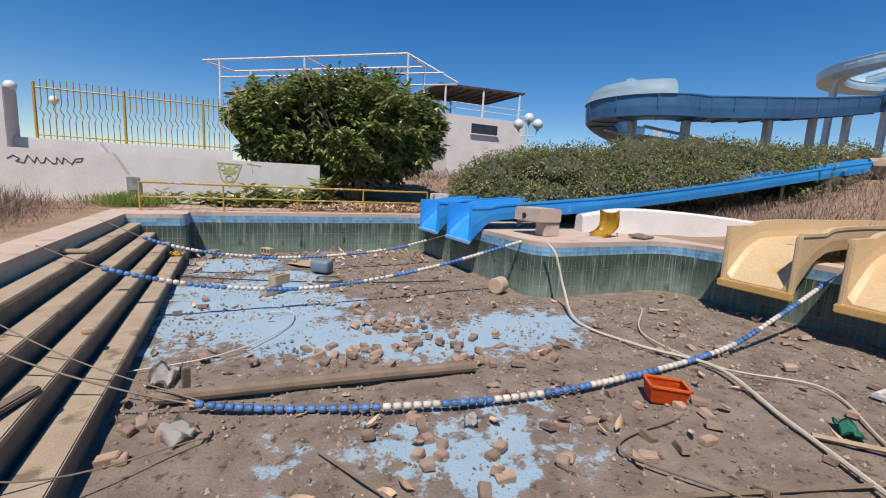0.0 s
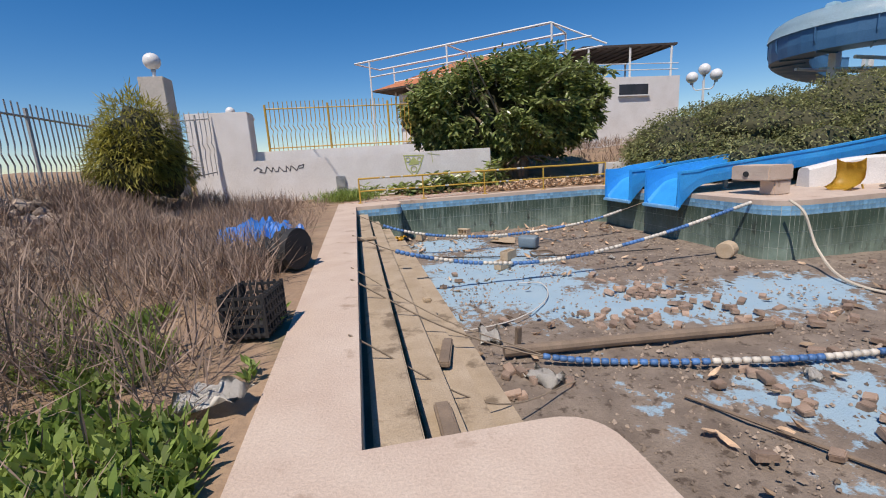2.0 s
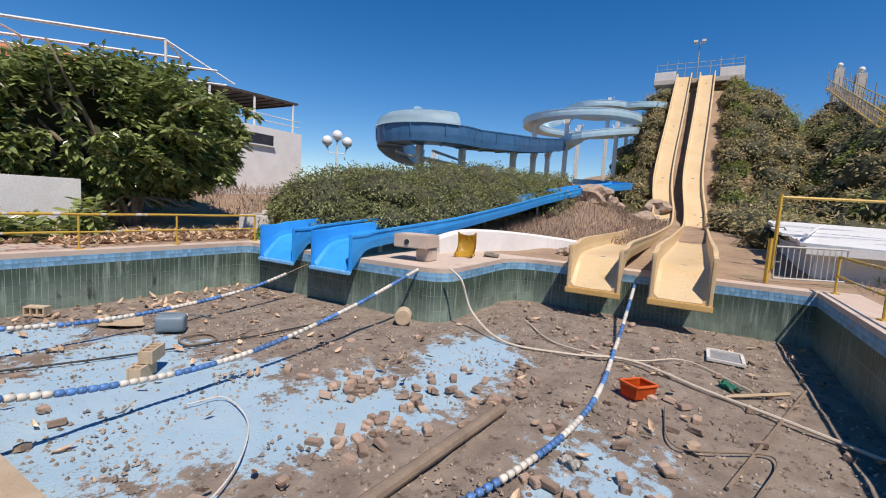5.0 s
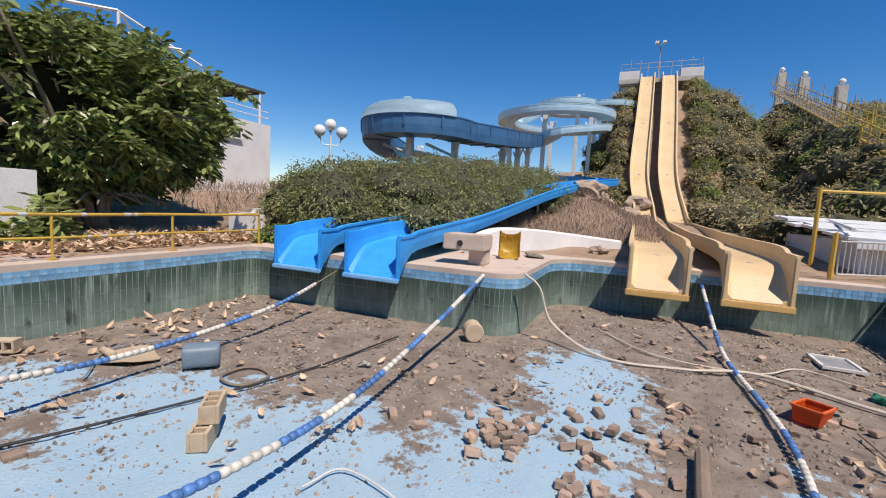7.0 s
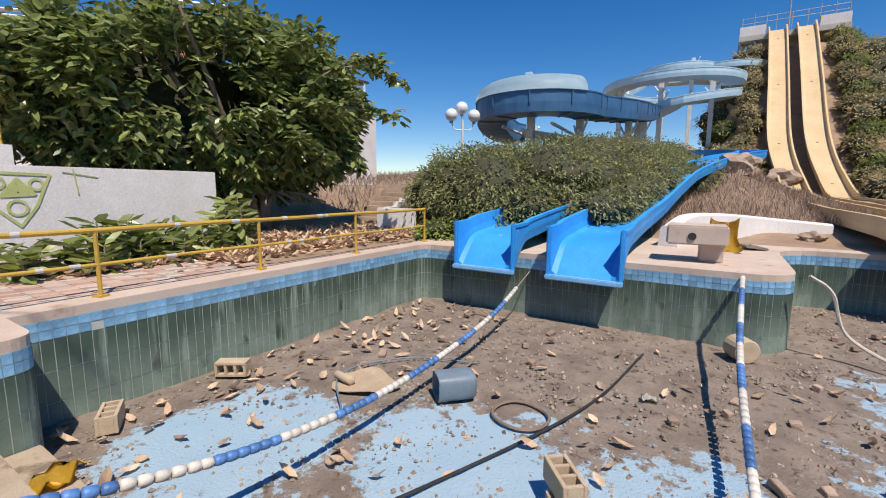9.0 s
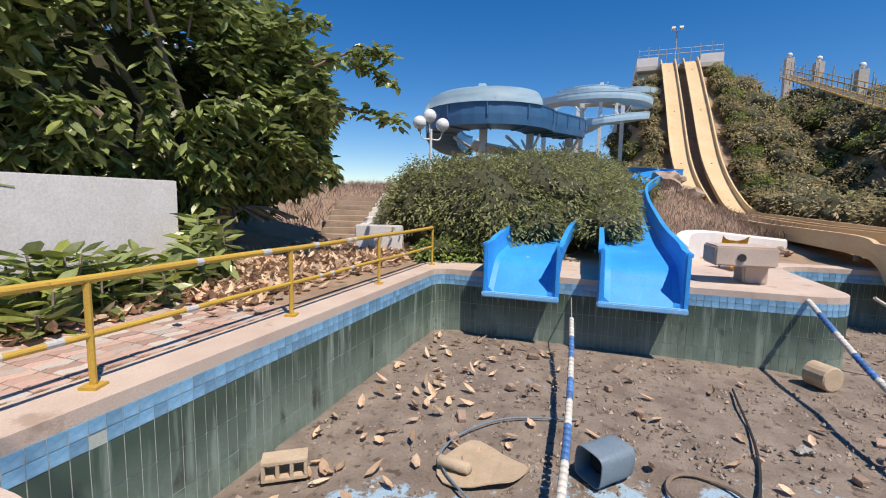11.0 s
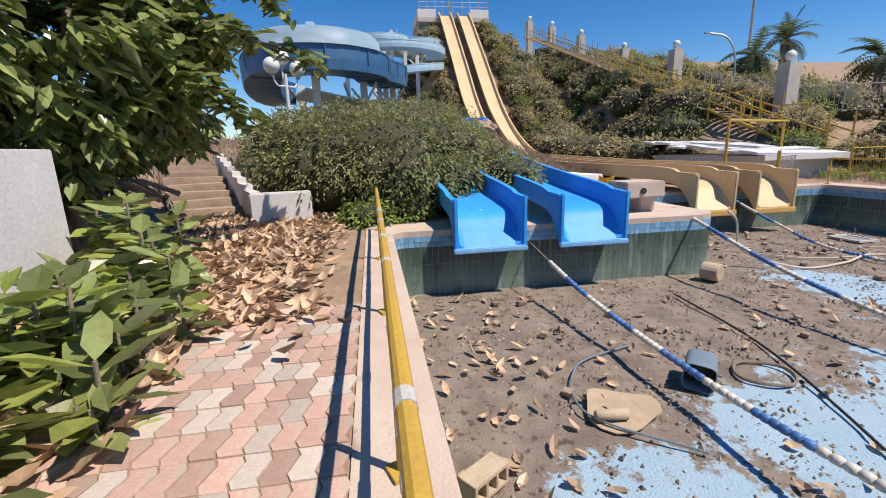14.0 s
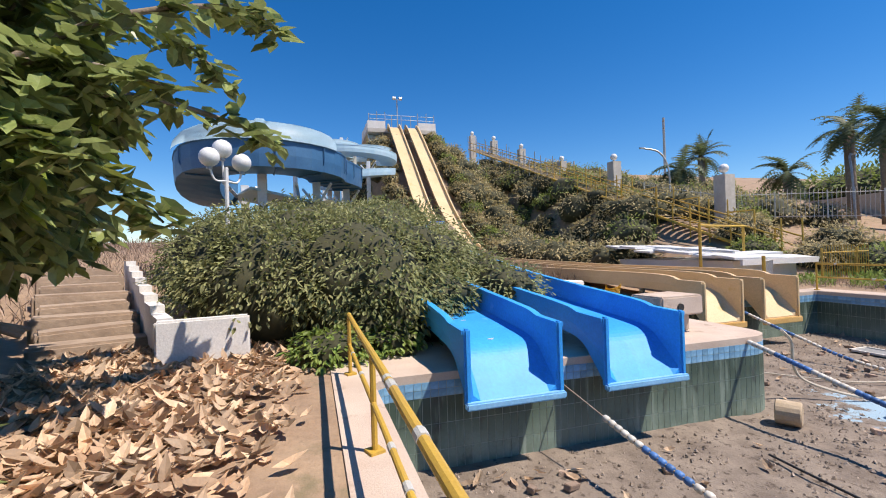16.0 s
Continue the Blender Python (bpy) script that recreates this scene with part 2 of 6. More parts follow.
def pool_floor_material():
    """Light blue paint, worn off and buried under brown dirt in drifts."""
    m = material("pool_floor", (0.19, 0.148, 0.115), (0.31, 0.25, 0.195), 2.2, 0.95, 1.0, 34, spots=(0.095, 0.07, 0.052), spot_scale=7.0, spot_at=0.56)
    nt = m.node_tree
    b = nt.nodes["Principled BSDF"]
    dirt = b.inputs["Base Color"].links[0].from_socket
    co = nt.nodes.new("ShaderNodeTexCoord").outputs["Object"]
    def noise_at(s, d):
        n = nt.nodes.new("ShaderNodeTexNoise")
        n.inputs["Scale"].default_value, n.inputs["Detail"].default_value, n.inputs["Roughness"].default_value = s, d, 0.68
        nt.links.new(co, n.inputs["Vector"])
        return n.outputs["Fac"]
    def calc(op, a, z):
        n = nt.nodes.new("ShaderNodeMath")
        n.operation = op
        for sock, v in zip(n.inputs, (a, z)):
            if isinstance(v, (int, float)):
                sock.default_value = v
            else:
                nt.links.new(v, sock)
        return n.outputs[0]
    def patch(x, y, rx, ry):
        mp = nt.nodes.new("ShaderNodeVectorMath")
        mp.operation = "SUBTRACT"
        mp.inputs[1].default_value = (x, y, -1.3)
        nt.links.new(co, mp.inputs[0])
        sc = nt.nodes.new("ShaderNodeVectorMath")
        sc.operation = "MULTIPLY"
        sc.inputs[1].default_value = (1 / rx, 1 / ry, 0)
        nt.links.new(mp.outputs[0], sc.inputs[0])
        ln = nt.nodes.new("ShaderNodeVectorMath")
        ln.operation = "LENGTH"
        nt.links.new(sc.outputs[0], ln.inputs[0])
        r = nt.nodes.new("ShaderNodeMapRange")
        r.inputs["From Min"].default_value, r.inputs["From Max"].default_value = 1.25, 0.35
        nt.links.new(ln.outputs["Value"], r.inputs["Value"])
        return r.outputs["Result"]
    swept = calc("MAXIMUM", calc("MAXIMUM", patch(0.0, 7.8, 2.1, 3.3), patch(0.6, 9.6, 1.5, 1.6)), calc("MAXIMUM", patch(4.4, 5.2, 1.9, 1.1), patch(1.5, 5.6, 1.9, 1.2)))
    swept = calc("MAXIMUM", swept, patch(-0.3, 11.8, 1.4, 1.6))
    swept = calc("MAXIMUM", swept, calc("MULTIPLY", patch(1.5, 2.3, 2.0, 1.3), 0.62))
    swept = calc("MAXIMUM", swept, calc("MULTIPLY", patch(3.4, 4.9, 2.8, 1.0), 0.9))
    level = calc("ADD", calc("MULTIPLY", swept, 0.28), calc("ADD", calc("MULTIPLY", noise_at(1.1, 3), 0.42), calc("ADD", calc("MULTIPLY", noise_at(4.5, 12), 0.5), calc("MULTIPLY", noise_at(24.0, 6), 0.13))))
    edge = nt.nodes.new("ShaderNodeMapRange")
    edge.inputs["From Min"].default_value, edge.inputs["From Max"].default_value = 0.66, 0.70
    nt.links.new(level, edge.inputs["Value"])
    paint = nt.nodes.new("ShaderNodeMix")
    paint.data_type = "RGBA"
    paint.inputs[6].default_value, paint.inputs[7].default_value = (0.24, 0.4, 0.53, 1), (0.38, 0.48, 0.52, 1)
    nt.links.new(noise_at(1.7, 8), paint.inputs[0])
    out = nt.nodes.new("ShaderNodeMix")
    out.data_type = "RGBA"
    nt.links.new(edge.outputs["Result"], out.inputs[0])
    nt.links.new(dirt, out.inputs[6])
    nt.links.new(paint.outputs[2], out.inputs[7])
    nt.links.new(out.outputs[2], b.inputs["Base Color"])
    return m


M["pool_floor"] = pool_floor_material()


def stain_tiles(m):
    """Algae left by standing water: dark under the old water line, washed pale lower down, with run marks."""
    nt = m.node_tree
    b = nt.nodes["Principled BSDF"]
    clean = b.inputs["Base Color"].links[0].from_socket
    co = nt.nodes.new("ShaderNodeTexCoord").outputs["Object"]
    def streaks(scale):
        mp = nt.nodes.new("ShaderNodeMapping")
        mp.inputs["Scale"].default_value = scale
        nt.links.new(co, mp.inputs["Vector"])
        n = nt.nodes.new("ShaderNodeTexNoise")
        n.inputs["Scale"].default_value, n.inputs["Detail"].default_value = 1.0, 7.0
        nt.links.new(mp.outputs[0], n.inputs["Vector"])
        return n.outputs["Fac"]
    def span(v, a, z):
        r = nt.nodes.new("ShaderNodeMapRange")
        r.inputs["From Min"].default_value, r.inputs["From Max"].default_value = a, z
        nt.links.new(v, r.inputs["Value"])
        return r.outputs["Result"]
    def blend(f, a, colour):
        n = nt.nodes.new("ShaderNodeMix")
        n.data_type = "RGBA"
        nt.links.new(f, n.inputs[0])
        nt.links.new(a, n.inputs[6])
        n.inputs[7].default_value = (*colour, 1)
        return n.outputs[2]
    z = nt.nodes.new("ShaderNodeSeparateXYZ")
    nt.links.new(co, z.inputs[0])
    wav = nt.nodes.new("ShaderNodeMath")
    wav.operation = "MULTIPLY_ADD"
    wav.inputs[1].default_value = 0.75
    nt.links.new(streaks((1.3, 1.3, 0.5)), wav.inputs[0])
    nt.links.new(z.outputs["Z"], wav.inputs[2])
    col = blend(span(wav.outputs[0], -0.75, -0.12), clean, (0.055, 0.088, 0.064))
    col = blend(span(streaks((9.0, 9.0, 0.7)), 0.56, 0.78), col, (0.3, 0.37, 0.31))
    col = blend(span(streaks((5.0, 5.0, 2.2)), 0.6, 0.74), col, (0.045, 0.055, 0.045))
    nt.links.new(col, b.inputs["Base Color"])


stain_tiles(M["tile_green"])

# ---- building helpers ----
RNG = random.Random(7)


def thing(name, at, label, category, group="", kind=""):
    ob = new(name)
    ob.location = at
    return tagged(ob, label, category, group, kind)


def part(name, bm, mat, parent=None, label="", smooth=False):
    me = bpy.data.meshes.new(name)
    bm.to_mesh(me)
    bm.free()
    me.materials.append(M[mat])
    if smooth:
        for p in me.polygons:
            p.use_smooth = True
    ob = new(name, me)
    if parent:
        ob.parent = parent
        off = Vector(parent.location)
        if parent.parent:
            off = off * 0 + Vector(parent.parent.location)
        ob.matrix_parent_inverse = Matrix.Translation(-off) if not parent.parent else Matrix()
    if label:
        ob["label"] = label
    return ob


def raw(name, verts, faces, mat, parent=None, label="", smooth=False):
    me = bpy.data.meshes.new(name)
    me.from_pydata(verts, [], faces)
    me.update()
    me.materials.append(M[mat])
    if smooth:
        for p in me.polygons:
            p.use_smooth = True
    ob = new(name, me)
    if parent:
        ob.parent = parent
        ob.matrix_parent_inverse = Matrix.Translation(-Vector(parent.location)) if not parent.parent else Matrix()
    if label:
        ob["label"] = label
    return ob


def box(bm, c, s, rz=0.0, rx=0.0, ry=0.0, bevel=0.0):
    r = bmesh.ops.create_cube(bm, size=1.0, matrix=pose(*c, rx, ry, rz) @ Matrix.Diagonal((*s, 1)))
    if bevel:
        edges = list({e for v in r["verts"] for e in v.link_edges})
        bmesh.ops.bevel(bm, geom=edges, offset=bevel, segments=2, affect="EDGES")
    return bm


def boxed(c, s, rz=0.0, rx=0.0, ry=0.0, bevel=0.0):
    return box(bmesh.new(), c, s, rz, rx, ry, bevel)


def tube(bm, pts, r, n=8, caps=True):
    """A round bar along a line of points; r is one radius or one for each point."""
    pts = [Vector(p) for p in pts]
    rings = []
    for i, p in enumerate(pts):
        d = (pts[min(i + 1, len(pts) - 1)] - pts[max(i - 1, 0)]).normalized()
        side = d.cross(Vector((0, 0, 1)))
        side = side.normalized() if side.length > 1e-3 else Vector((1, 0, 0))
        up = side.cross(d)
        rad = r[i] if isinstance(r, (list, tuple)) else r
        rings.append([bm.verts.new(p + (side * math.cos(a) + up * math.sin(a)) * rad) for a in (2 * math.pi * k / n for k in range(n))])
    for a, z in zip(rings, rings[1:]):
        for k in range(n):
            bm.faces.new((a[k], a[(k + 1) % n], z[(k + 1) % n], z[k]))
    if caps:
        bm.faces.new(rings[0][::-1]), bm.faces.new(rings[-1])
    return bm


def bar(pts, r, n=8):
    return tube(bmesh.new(), pts, r, n)


def spline(keys, n):
    """n points along a smooth line through the keys."""
    keys = [Vector(k) for k in keys]
    ext = [keys[0] * 2 - keys[1]] + keys + [keys[-1] * 2 - keys[-2]]
    out = []
    for i in range(n):
        u = i / (n - 1) * (len(keys) - 1)
        k = min(int(u), len(keys) - 2)
        f = u - k
        a, b, c, d = ext[k:k + 4]
        out.append(0.5 * ((2 * b) + (c - a) * f + (2 * a - 5 * b + 4 * c - d) * f * f + (3 * b - a - 3 * c + d) * f ** 3))
    return out


def blob(bm, c, s, seed, rough=0.25, sub=2):
    """An uneven lump."""
    r = bmesh.ops.create_icosphere(bm, subdivisions=sub, radius=1.0)
    for v in r["verts"]:
        k = 1 + rough * noise.noise(v.co * 1.7 + Vector((seed * 3.1, seed, 0)))
        v.co = Vector(c) + Vector((v.co.x * s[0] * k, v.co.y * s[1] * k, v.co.z * s[2] * k))
    return bm


def slab(poly, z0, z1):
    bm = bmesh.new()
    f = bm.faces.new([bm.verts.new((x, y, z1)) for x, y in poly])
    if f.normal.z < 0:
        f.normal_flip()
    f.normal_update()
    e = bmesh.ops.extrude_face_region(bm, geom=[f])
    for v in (g for g in e["geom"] if isinstance(g, bmesh.types.BMVert)):
        v.co.z = z0
    bmesh.ops.recalc_face_normals(bm, faces=bm.faces)
    return bm


# ---- ground ----
def smooth(u):
    u = min(max(u, 0.0), 1.0)
    return u * u * (3 - 2 * u)


RIDGE = ((29.0, 0.0), (33.5, 0.8), (38.0, 3.7), (45.0, 9.7), (51.5, 14.9), (54.0, 15.4))


def height(x, y):
    """The lie of the land round the pool."""
    low = 0.05 * max(0.0, x - 12) * smooth((y + 4) / 3)
    north = 0.13 * max(0.0, x - 11) * smooth((y - 6.5) / 6) * (1 - 0.75 * smooth((y - 15.5) / 5))
    south = 0.28 * max(0.0, x - 12) * smooth((-3 - y) / 6)
    south = min(south, 13.0)
    crest = 0.0
    for (xa, za), (xb, zb) in zip(RIDGE, RIDGE[1:]):
        if xa <= x:
            crest = za + (zb - za) * min((x - xa) / (xb - xa), 1.0)
    off = max(0.0, abs(y - 3.1) - 2.4)
    mound = crest * math.exp(-(off / (4.2 if y > 3 else 9.0)) ** 2)
    rock = 1.7 * math.exp(-((x - 24) / 5) ** 2 - ((y - 7.5) / 2.2) ** 2)
    yard = 1.7 * smooth((y - 17.6) / 1.6) * (1 - smooth((x - 2.4) / 2.0)) + 1.25 * smooth((y - 17.8) / 7) * smooth((x - 2.4) / 2.0)
    bank = 0.9 * smooth((-6.0 - x) / 4) * smooth((17 - y) / 3)
    flat = smooth((max(-4.4 - x, x - 11.0, -2.2 - y, y - 14.8)) / 2.0)
    bumps = 0.14 * noise.noise(Vector((x * 0.5, y * 0.5, 0))) + 0.04 * noise.noise(Vector((x * 2.2, y * 2.2, 3)))
    return max(low, north, south, mound) + rock + yard + bank + bumps * flat - 0.02


X0, X1, Y0, Y1 = -3.5, 10.7, -1.75, 14.25


def ground_sheet():
    xs = sorted({X0, X1, *[X0 - 0.35 * k - 0.004 * k ** 3 for k in range(1, 48)], *[X0 + (X1 - X0) * k / 28 for k in range(1, 28)],
                 *[X1 + 0.45 * k + 0.004 * k ** 3 for k in range(1, 60)]})
    ys = sorted({Y0, Y1, *[Y0 - 0.4 * k - 0.005 * k ** 3 for k in range(1, 50)], *[Y0 + (Y1 - Y0) * k / 32 for k in range(1, 32)],
                 *[Y1 + 0.35 * k + 0.005 * k ** 3 for k in range(1, 50)]})
    xs = [-2500.0] + xs + [2500.0]
    ys = [-2500.0] + ys + [2500.0]
    verts = [(x, y, height(min(max(x, -60), 70), min(max(y, -60), 80)) if max(abs(x), abs(y)) < 2000 else -2.0) for y in ys for x in xs]
    n = len(xs)
    faces = []
    for j in range(len(ys) - 1):
        for i in range(n - 1):
            if X0 - 1e-6 <= xs[i] and xs[i + 1] <= X1 + 1e-6 and Y0 - 1e-6 <= ys[j] and ys[j + 1] <= Y1 + 1e-6:
                continue
            a = j * n + i
            faces.append((a, a + 1, a + n + 1, a + n))
    g = raw("ground", verts, faces, "soil", smooth=True)
    tagged(g, "dry brown earth rising to a scrubby hill", "ground", kind="structure")


ground_sheet()

# ---- the pool ----
FLOOR = -1.3


def fillet(p, c, q, r, n=6):
    """The corner c between p and q, rounded."""
    c, p, q = Vector(c), Vector(p), Vector(q)
    a, b = c + (p - c).normalized() * r, c + (q - c).normalized() * r
    return [tuple(((1 - u) ** 2 * a + 2 * u * (1 - u) * c + u * u * b)[:2]) for u in (k / n for k in range(n + 1))]


CORNERS = [((-1.72, -0.9), 0), ((10.1, -0.9), 0), ((10.1, 6.6), 1.1), ((5.86, 6.6), 0.7), ((5.86, 13.75), 0.3), ((-1.5, 13.75), 0), ((-1.5, 12.85), 0.25),
           ((-2.92, 12.85), 0), ((-2.92, 0.88), 0), ((-1.72, 0.88), 0.3)]
OUTLINE = []
for i, (c, r) in enumerate(CORNERS):
    OUTLINE += fillet(CORNERS[i - 1][0], c, CORNERS[(i + 1) % len(CORNERS)][0], r) if r else [c]


def deck():
    bm = bmesh.new()
    inner = [bm.verts.new((x, y, 0)) for x, y in OUTLINE]
    outer = [bm.verts.new((x, y, 0)) for x, y in ((X0, Y0), (X1, Y0), (X1, Y1), (X0, Y1))]
    edges = [bm.edges.new((a, b)) for loop in (inner, outer) for a, b in zip(loop, loop[1:] + loop[:1])]
    bmesh.ops.triangle_fill(bm, use_beauty=True, use_dissolve=False, edges=edges)
    for f in bm.faces:
        if f.normal.z < 0:
            f.normal_flip()
    e = bmesh.ops.extrude_face_region(bm, geom=bm.faces[:])
    for v in (g for g in e["geom"] if isinstance(g, bmesh.types.BMVert)):
        v.co.z = -0.11
    bmesh.ops.recalc_face_normals(bm, faces=bm.faces)
    tagged(part("pavement_coping", bm, "concrete"), "worn pink concrete coping round the empty pool", "coping", kind="structure")


deck()
floor_bm = bmesh.new()
NX, NY = 70, 80
grid = [[floor_bm.verts.new((-3.0 + 13.3 * i / NX, -1.05 + 15.0 * j / NY,
         FLOOR + 0.035 * noise.noise(Vector((i * 0.31, j * 0.31, 1))) + 0.02 * noise.noise(Vector((i * 0.9, j * 0.9, 4))))) for i in range(NX + 1)] for j in range(NY + 1)]
for j in range(NY):
    for i in range(NX):
        floor_bm.faces.new((grid[j][i], grid[j][i + 1], grid[j + 1][i + 1], grid[j + 1][i]))
pool_floor = tagged(part("floor_pool", floor_bm, "pool_floor", smooth=True), "peeling light blue pool floor under brown dirt", "pool floor", kind="structure")


def pool_wall(i, pts):
    """A stretch of pool wall along pts, with its tile courses; the pool lies to the left of the line."""
    bm = bmesh.new()
    out = []
    for k, p in enumerate(pts):
        p = Vector((*p, 0))
        d = Vector((*pts[min(k + 1, len(pts) - 1)], 0)) - Vector((*pts[max(k - 1, 0)], 0))
        nrm = Vector((-d.y, d.x, 0)).normalized()
        out.append((p - nrm * 0.001, nrm))
    for (p, n1), (q, n2) in zip(out, out[1:]):
        vs = [bm.verts.new(v) for v in (p + Vector((0, 0, FLOOR - 0.1)), q + Vector((0, 0, FLOOR - 0.1)), q + Vector((0, 0, -0.111)), p + Vector((0, 0, -0.111)),
              p - n1 * 0.2 + Vector((0, 0, FLOOR - 0.1)), q - n2 * 0.2 + Vector((0, 0, FLOOR - 0.1)), q - n2 * 0.2 + Vector((0, 0, -0.111)), p - n1 * 0.2 + Vector((0, 0, -0.111)))]
        for f in ((0, 1, 2, 3), (5, 4, 7, 6), (0, 4, 5, 1), (3, 2, 6, 7), (0, 3, 7, 4), (1, 5, 6, 2)):
            bm.faces.new([vs[t] for t in f])
    bmesh.ops.recalc_face_normals(bm, faces=bm.faces)
    wall = tagged(part(f"wall_pool_{i}", bm, "grout"), "tiled pool wall with green and black water stains", "pool wall", kind="structure")
    WALLS.append((wall, pts))
    return wall


WALLS = []
def stretch(a, b):
    return [OUTLINE[k % len(OUTLINE)] for k in range(a, b + 1)]
n_out = len(OUTLINE)
cuts = [0, 1, 5, 12, 19, 23, 24, 28, 32, 33, 34, n_out]
for i, (a, b) in enumerate(zip(cuts, cuts[1:])):
    pool_wall(i + 1, stretch(a, min(b, n_out)))

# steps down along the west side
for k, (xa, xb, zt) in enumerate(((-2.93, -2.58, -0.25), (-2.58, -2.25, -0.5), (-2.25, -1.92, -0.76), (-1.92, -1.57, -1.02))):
    # The body's dark colour carries the shade band behind each tread.
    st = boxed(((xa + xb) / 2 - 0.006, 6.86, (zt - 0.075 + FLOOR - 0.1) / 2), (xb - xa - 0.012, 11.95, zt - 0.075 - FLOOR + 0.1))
    s = tagged(part("step", st, "riser"), "long concrete pool step, riser coloured dark for shade and grime", "step", "pool steps", "structure")
    # Tread stops short at the back, which widens that dark band.
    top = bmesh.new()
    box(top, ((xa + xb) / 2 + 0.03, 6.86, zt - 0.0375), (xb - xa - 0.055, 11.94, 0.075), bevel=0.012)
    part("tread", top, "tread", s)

# ---- rails ----
def pool_rail(name, xs, y, z=0.0, hgt=0.85, label="", start=None):
    r = thing(name, (xs[0], y, z), label, "railing")
    for x in xs:
        p = part("post", bar([(x, y, z), (x, y, z + hgt)], 0.026), "yellow_rail", r)
        foot = bmesh.new()
        box(foot, (x, y, z + 0.012), (0.13, 0.13, 0.024), 20)
        part("foot_plate", foot, "yellow_rail", p)
    for h, rad in ((hgt, 0.032), (hgt * 0.49, 0.024)):
        x0 = start if start is not None else xs[0]
        b = part("rail_bar", bar([(x0 + (xs[-1] - x0) * k / 12, y, z + h + 0.006 * math.sin(k * 1.7)) for k in range(13)], rad, 10), "yellow_rail", r)
        for k in range(int((xs[-1] - x0) * 1.1)):
            xx = x0 + 0.4 + RNG.random() * (xs[-1] - x0 - 0.8)
            part("bare_patch", bar([(xx, y, z + h), (xx + 0.06 + 0.08 * RNG.random(), y, z + h)], rad + 0.004, 10), "bare_rail", b, "paint worn to bare metal")
    return r


pool_rail("pool_rail", [-2.76, -0.6, 1.59, 3.8, 6.25], 14.0, hgt=0.81, label="yellow painted two-bar pipe rail along the pool edge")
pool_rail("pool_rail", [1.2, 3.7, 7.2, 10.3], -1.22, label="yellow pipe rail beside the shaded pool wall", start=0.2)

# ---- water slides ----
def chute(bm, pts, half, side, t=0.05, flare=0.0, round_n=8):
    """An open U-shaped flume along pts, with wall thickness."""
    rings = []
    for i, p in enumerate(pts):
        p = Vector(p)
        d = Vector(pts[min(i + 1, len(pts) - 1)]) - Vector(pts[max(i - 1, 0)])
        d.z = 0
        d.normalize()
        sv = Vector((-d.y, d.x, 0))
        s = side[i] if isinstance(side, list) else side
        inner = [sv * half * u + Vector((0, 0, h)) for u, h in ((-1.0, s), (-0.985, s * 0.45), (-0.94, s * 0.1), (-0.78, 0.012), (0, 0), (0.78, 0.012), (0.94, s * 0.1), (0.985, s * 0.45), (1.0, s))]
        outer = [sv * (half + t + 0.05) * u + Vector((0, 0, h)) for u, h in ((1.0, s), (1.0, s - 0.06), (0.97, s - 0.06), (0.97, s * 0.4), (0.92, -t), (0, -t), (-0.92, -t), (-0.97, s * 0.4), (-0.97, s - 0.06), (-1.0, s - 0.06), (-1.0, s))]
        rings.append([bm.verts.new(p + v) for v in inner + outer])
    n = len(rings[0])
    for a, b in zip(rings, rings[1:]):
        for k in range(n):
            f = bm.faces.new((a[k], b[k], b[(k + 1) % n], a[(k + 1) % n]))
            f.material_index = 0 if k < 8 else (1 if k in (8, 9, 18, 19) else 2)
    bm.faces.new(rings[0]), bm.faces.new(rings[-1][::-1])
    bmesh.ops.recalc_face_normals(bm, faces=bm.faces)
    return bm


def paint(ob, *names):
    ob.data.materials.clear()
    for n in names:
        ob.data.materials.append(M[n])
    return ob


def blue_slide(y, half, far, label):
    s = thing("water_slide", (5.6, y, -0.35), label, "water slide", "blue slides")
    keys = [(5.45, y, -0.32), (5.75, y, 0.0), (6.1, y, 0.26), (6.9, y, 0.36), (8.4, y, 0.48)] + far
    pts = spline(keys, 70)
    side = [max(0.4, 0.62 + 0.035 * (p.x - 5.45) - p.z) for p in pts]
    paint(part("flume", chute(bmesh.new(), pts, half, side), "blue_slide", s, smooth=False), "blue_slide", "blue_edge", "shell")
    lip = bmesh.new()
    box(lip, (5.41, y, -0.35), (0.1, half * 2 + 0.16, 0.1), bevel=0.02)
    part("lip", lip, "blue_edge", s, "faded pale blue lip")
    for sg in (-1, 1):
        bb = bmesh.new()
        box(bb, (5.46, y + sg * (half + 0.03), 0.14), (0.1, 0.09, 1.0), bevel=0.025)
        part("end_flange", bb, "blue_slide", s)
    for p in pts[10::10]:
        if p.z > 0.3:
            zg = max(height(p.x, p.y), 0.0)
            if p.z - zg > 0.15:
                part("support", bar([(p.x, p.y, zg - 0.1), (p.x, p.y, p.z)], 0.06), "shell", s)
    return s


blue_slide(11.92, 0.64, [(11, 11.8, 0.7), (16, 11.6, 1.2), (22, 11, 2.1), (28, 10.4, 3.0)], "bright blue open water slide ending above the pool")
blue_slide(9.83, 0.64, [(11, 9.75, 0.72), (16, 9.6, 1.35), (20.3, 9.2, 2.0), (25, 7.9, 2.8), (28.2, 6.65, 3.2), (30.2, 6.7, 3.4), (32, 8.2, 3.6), (35, 10.6, 3.9)], "bright blue water slide winding down the hill to the pool")


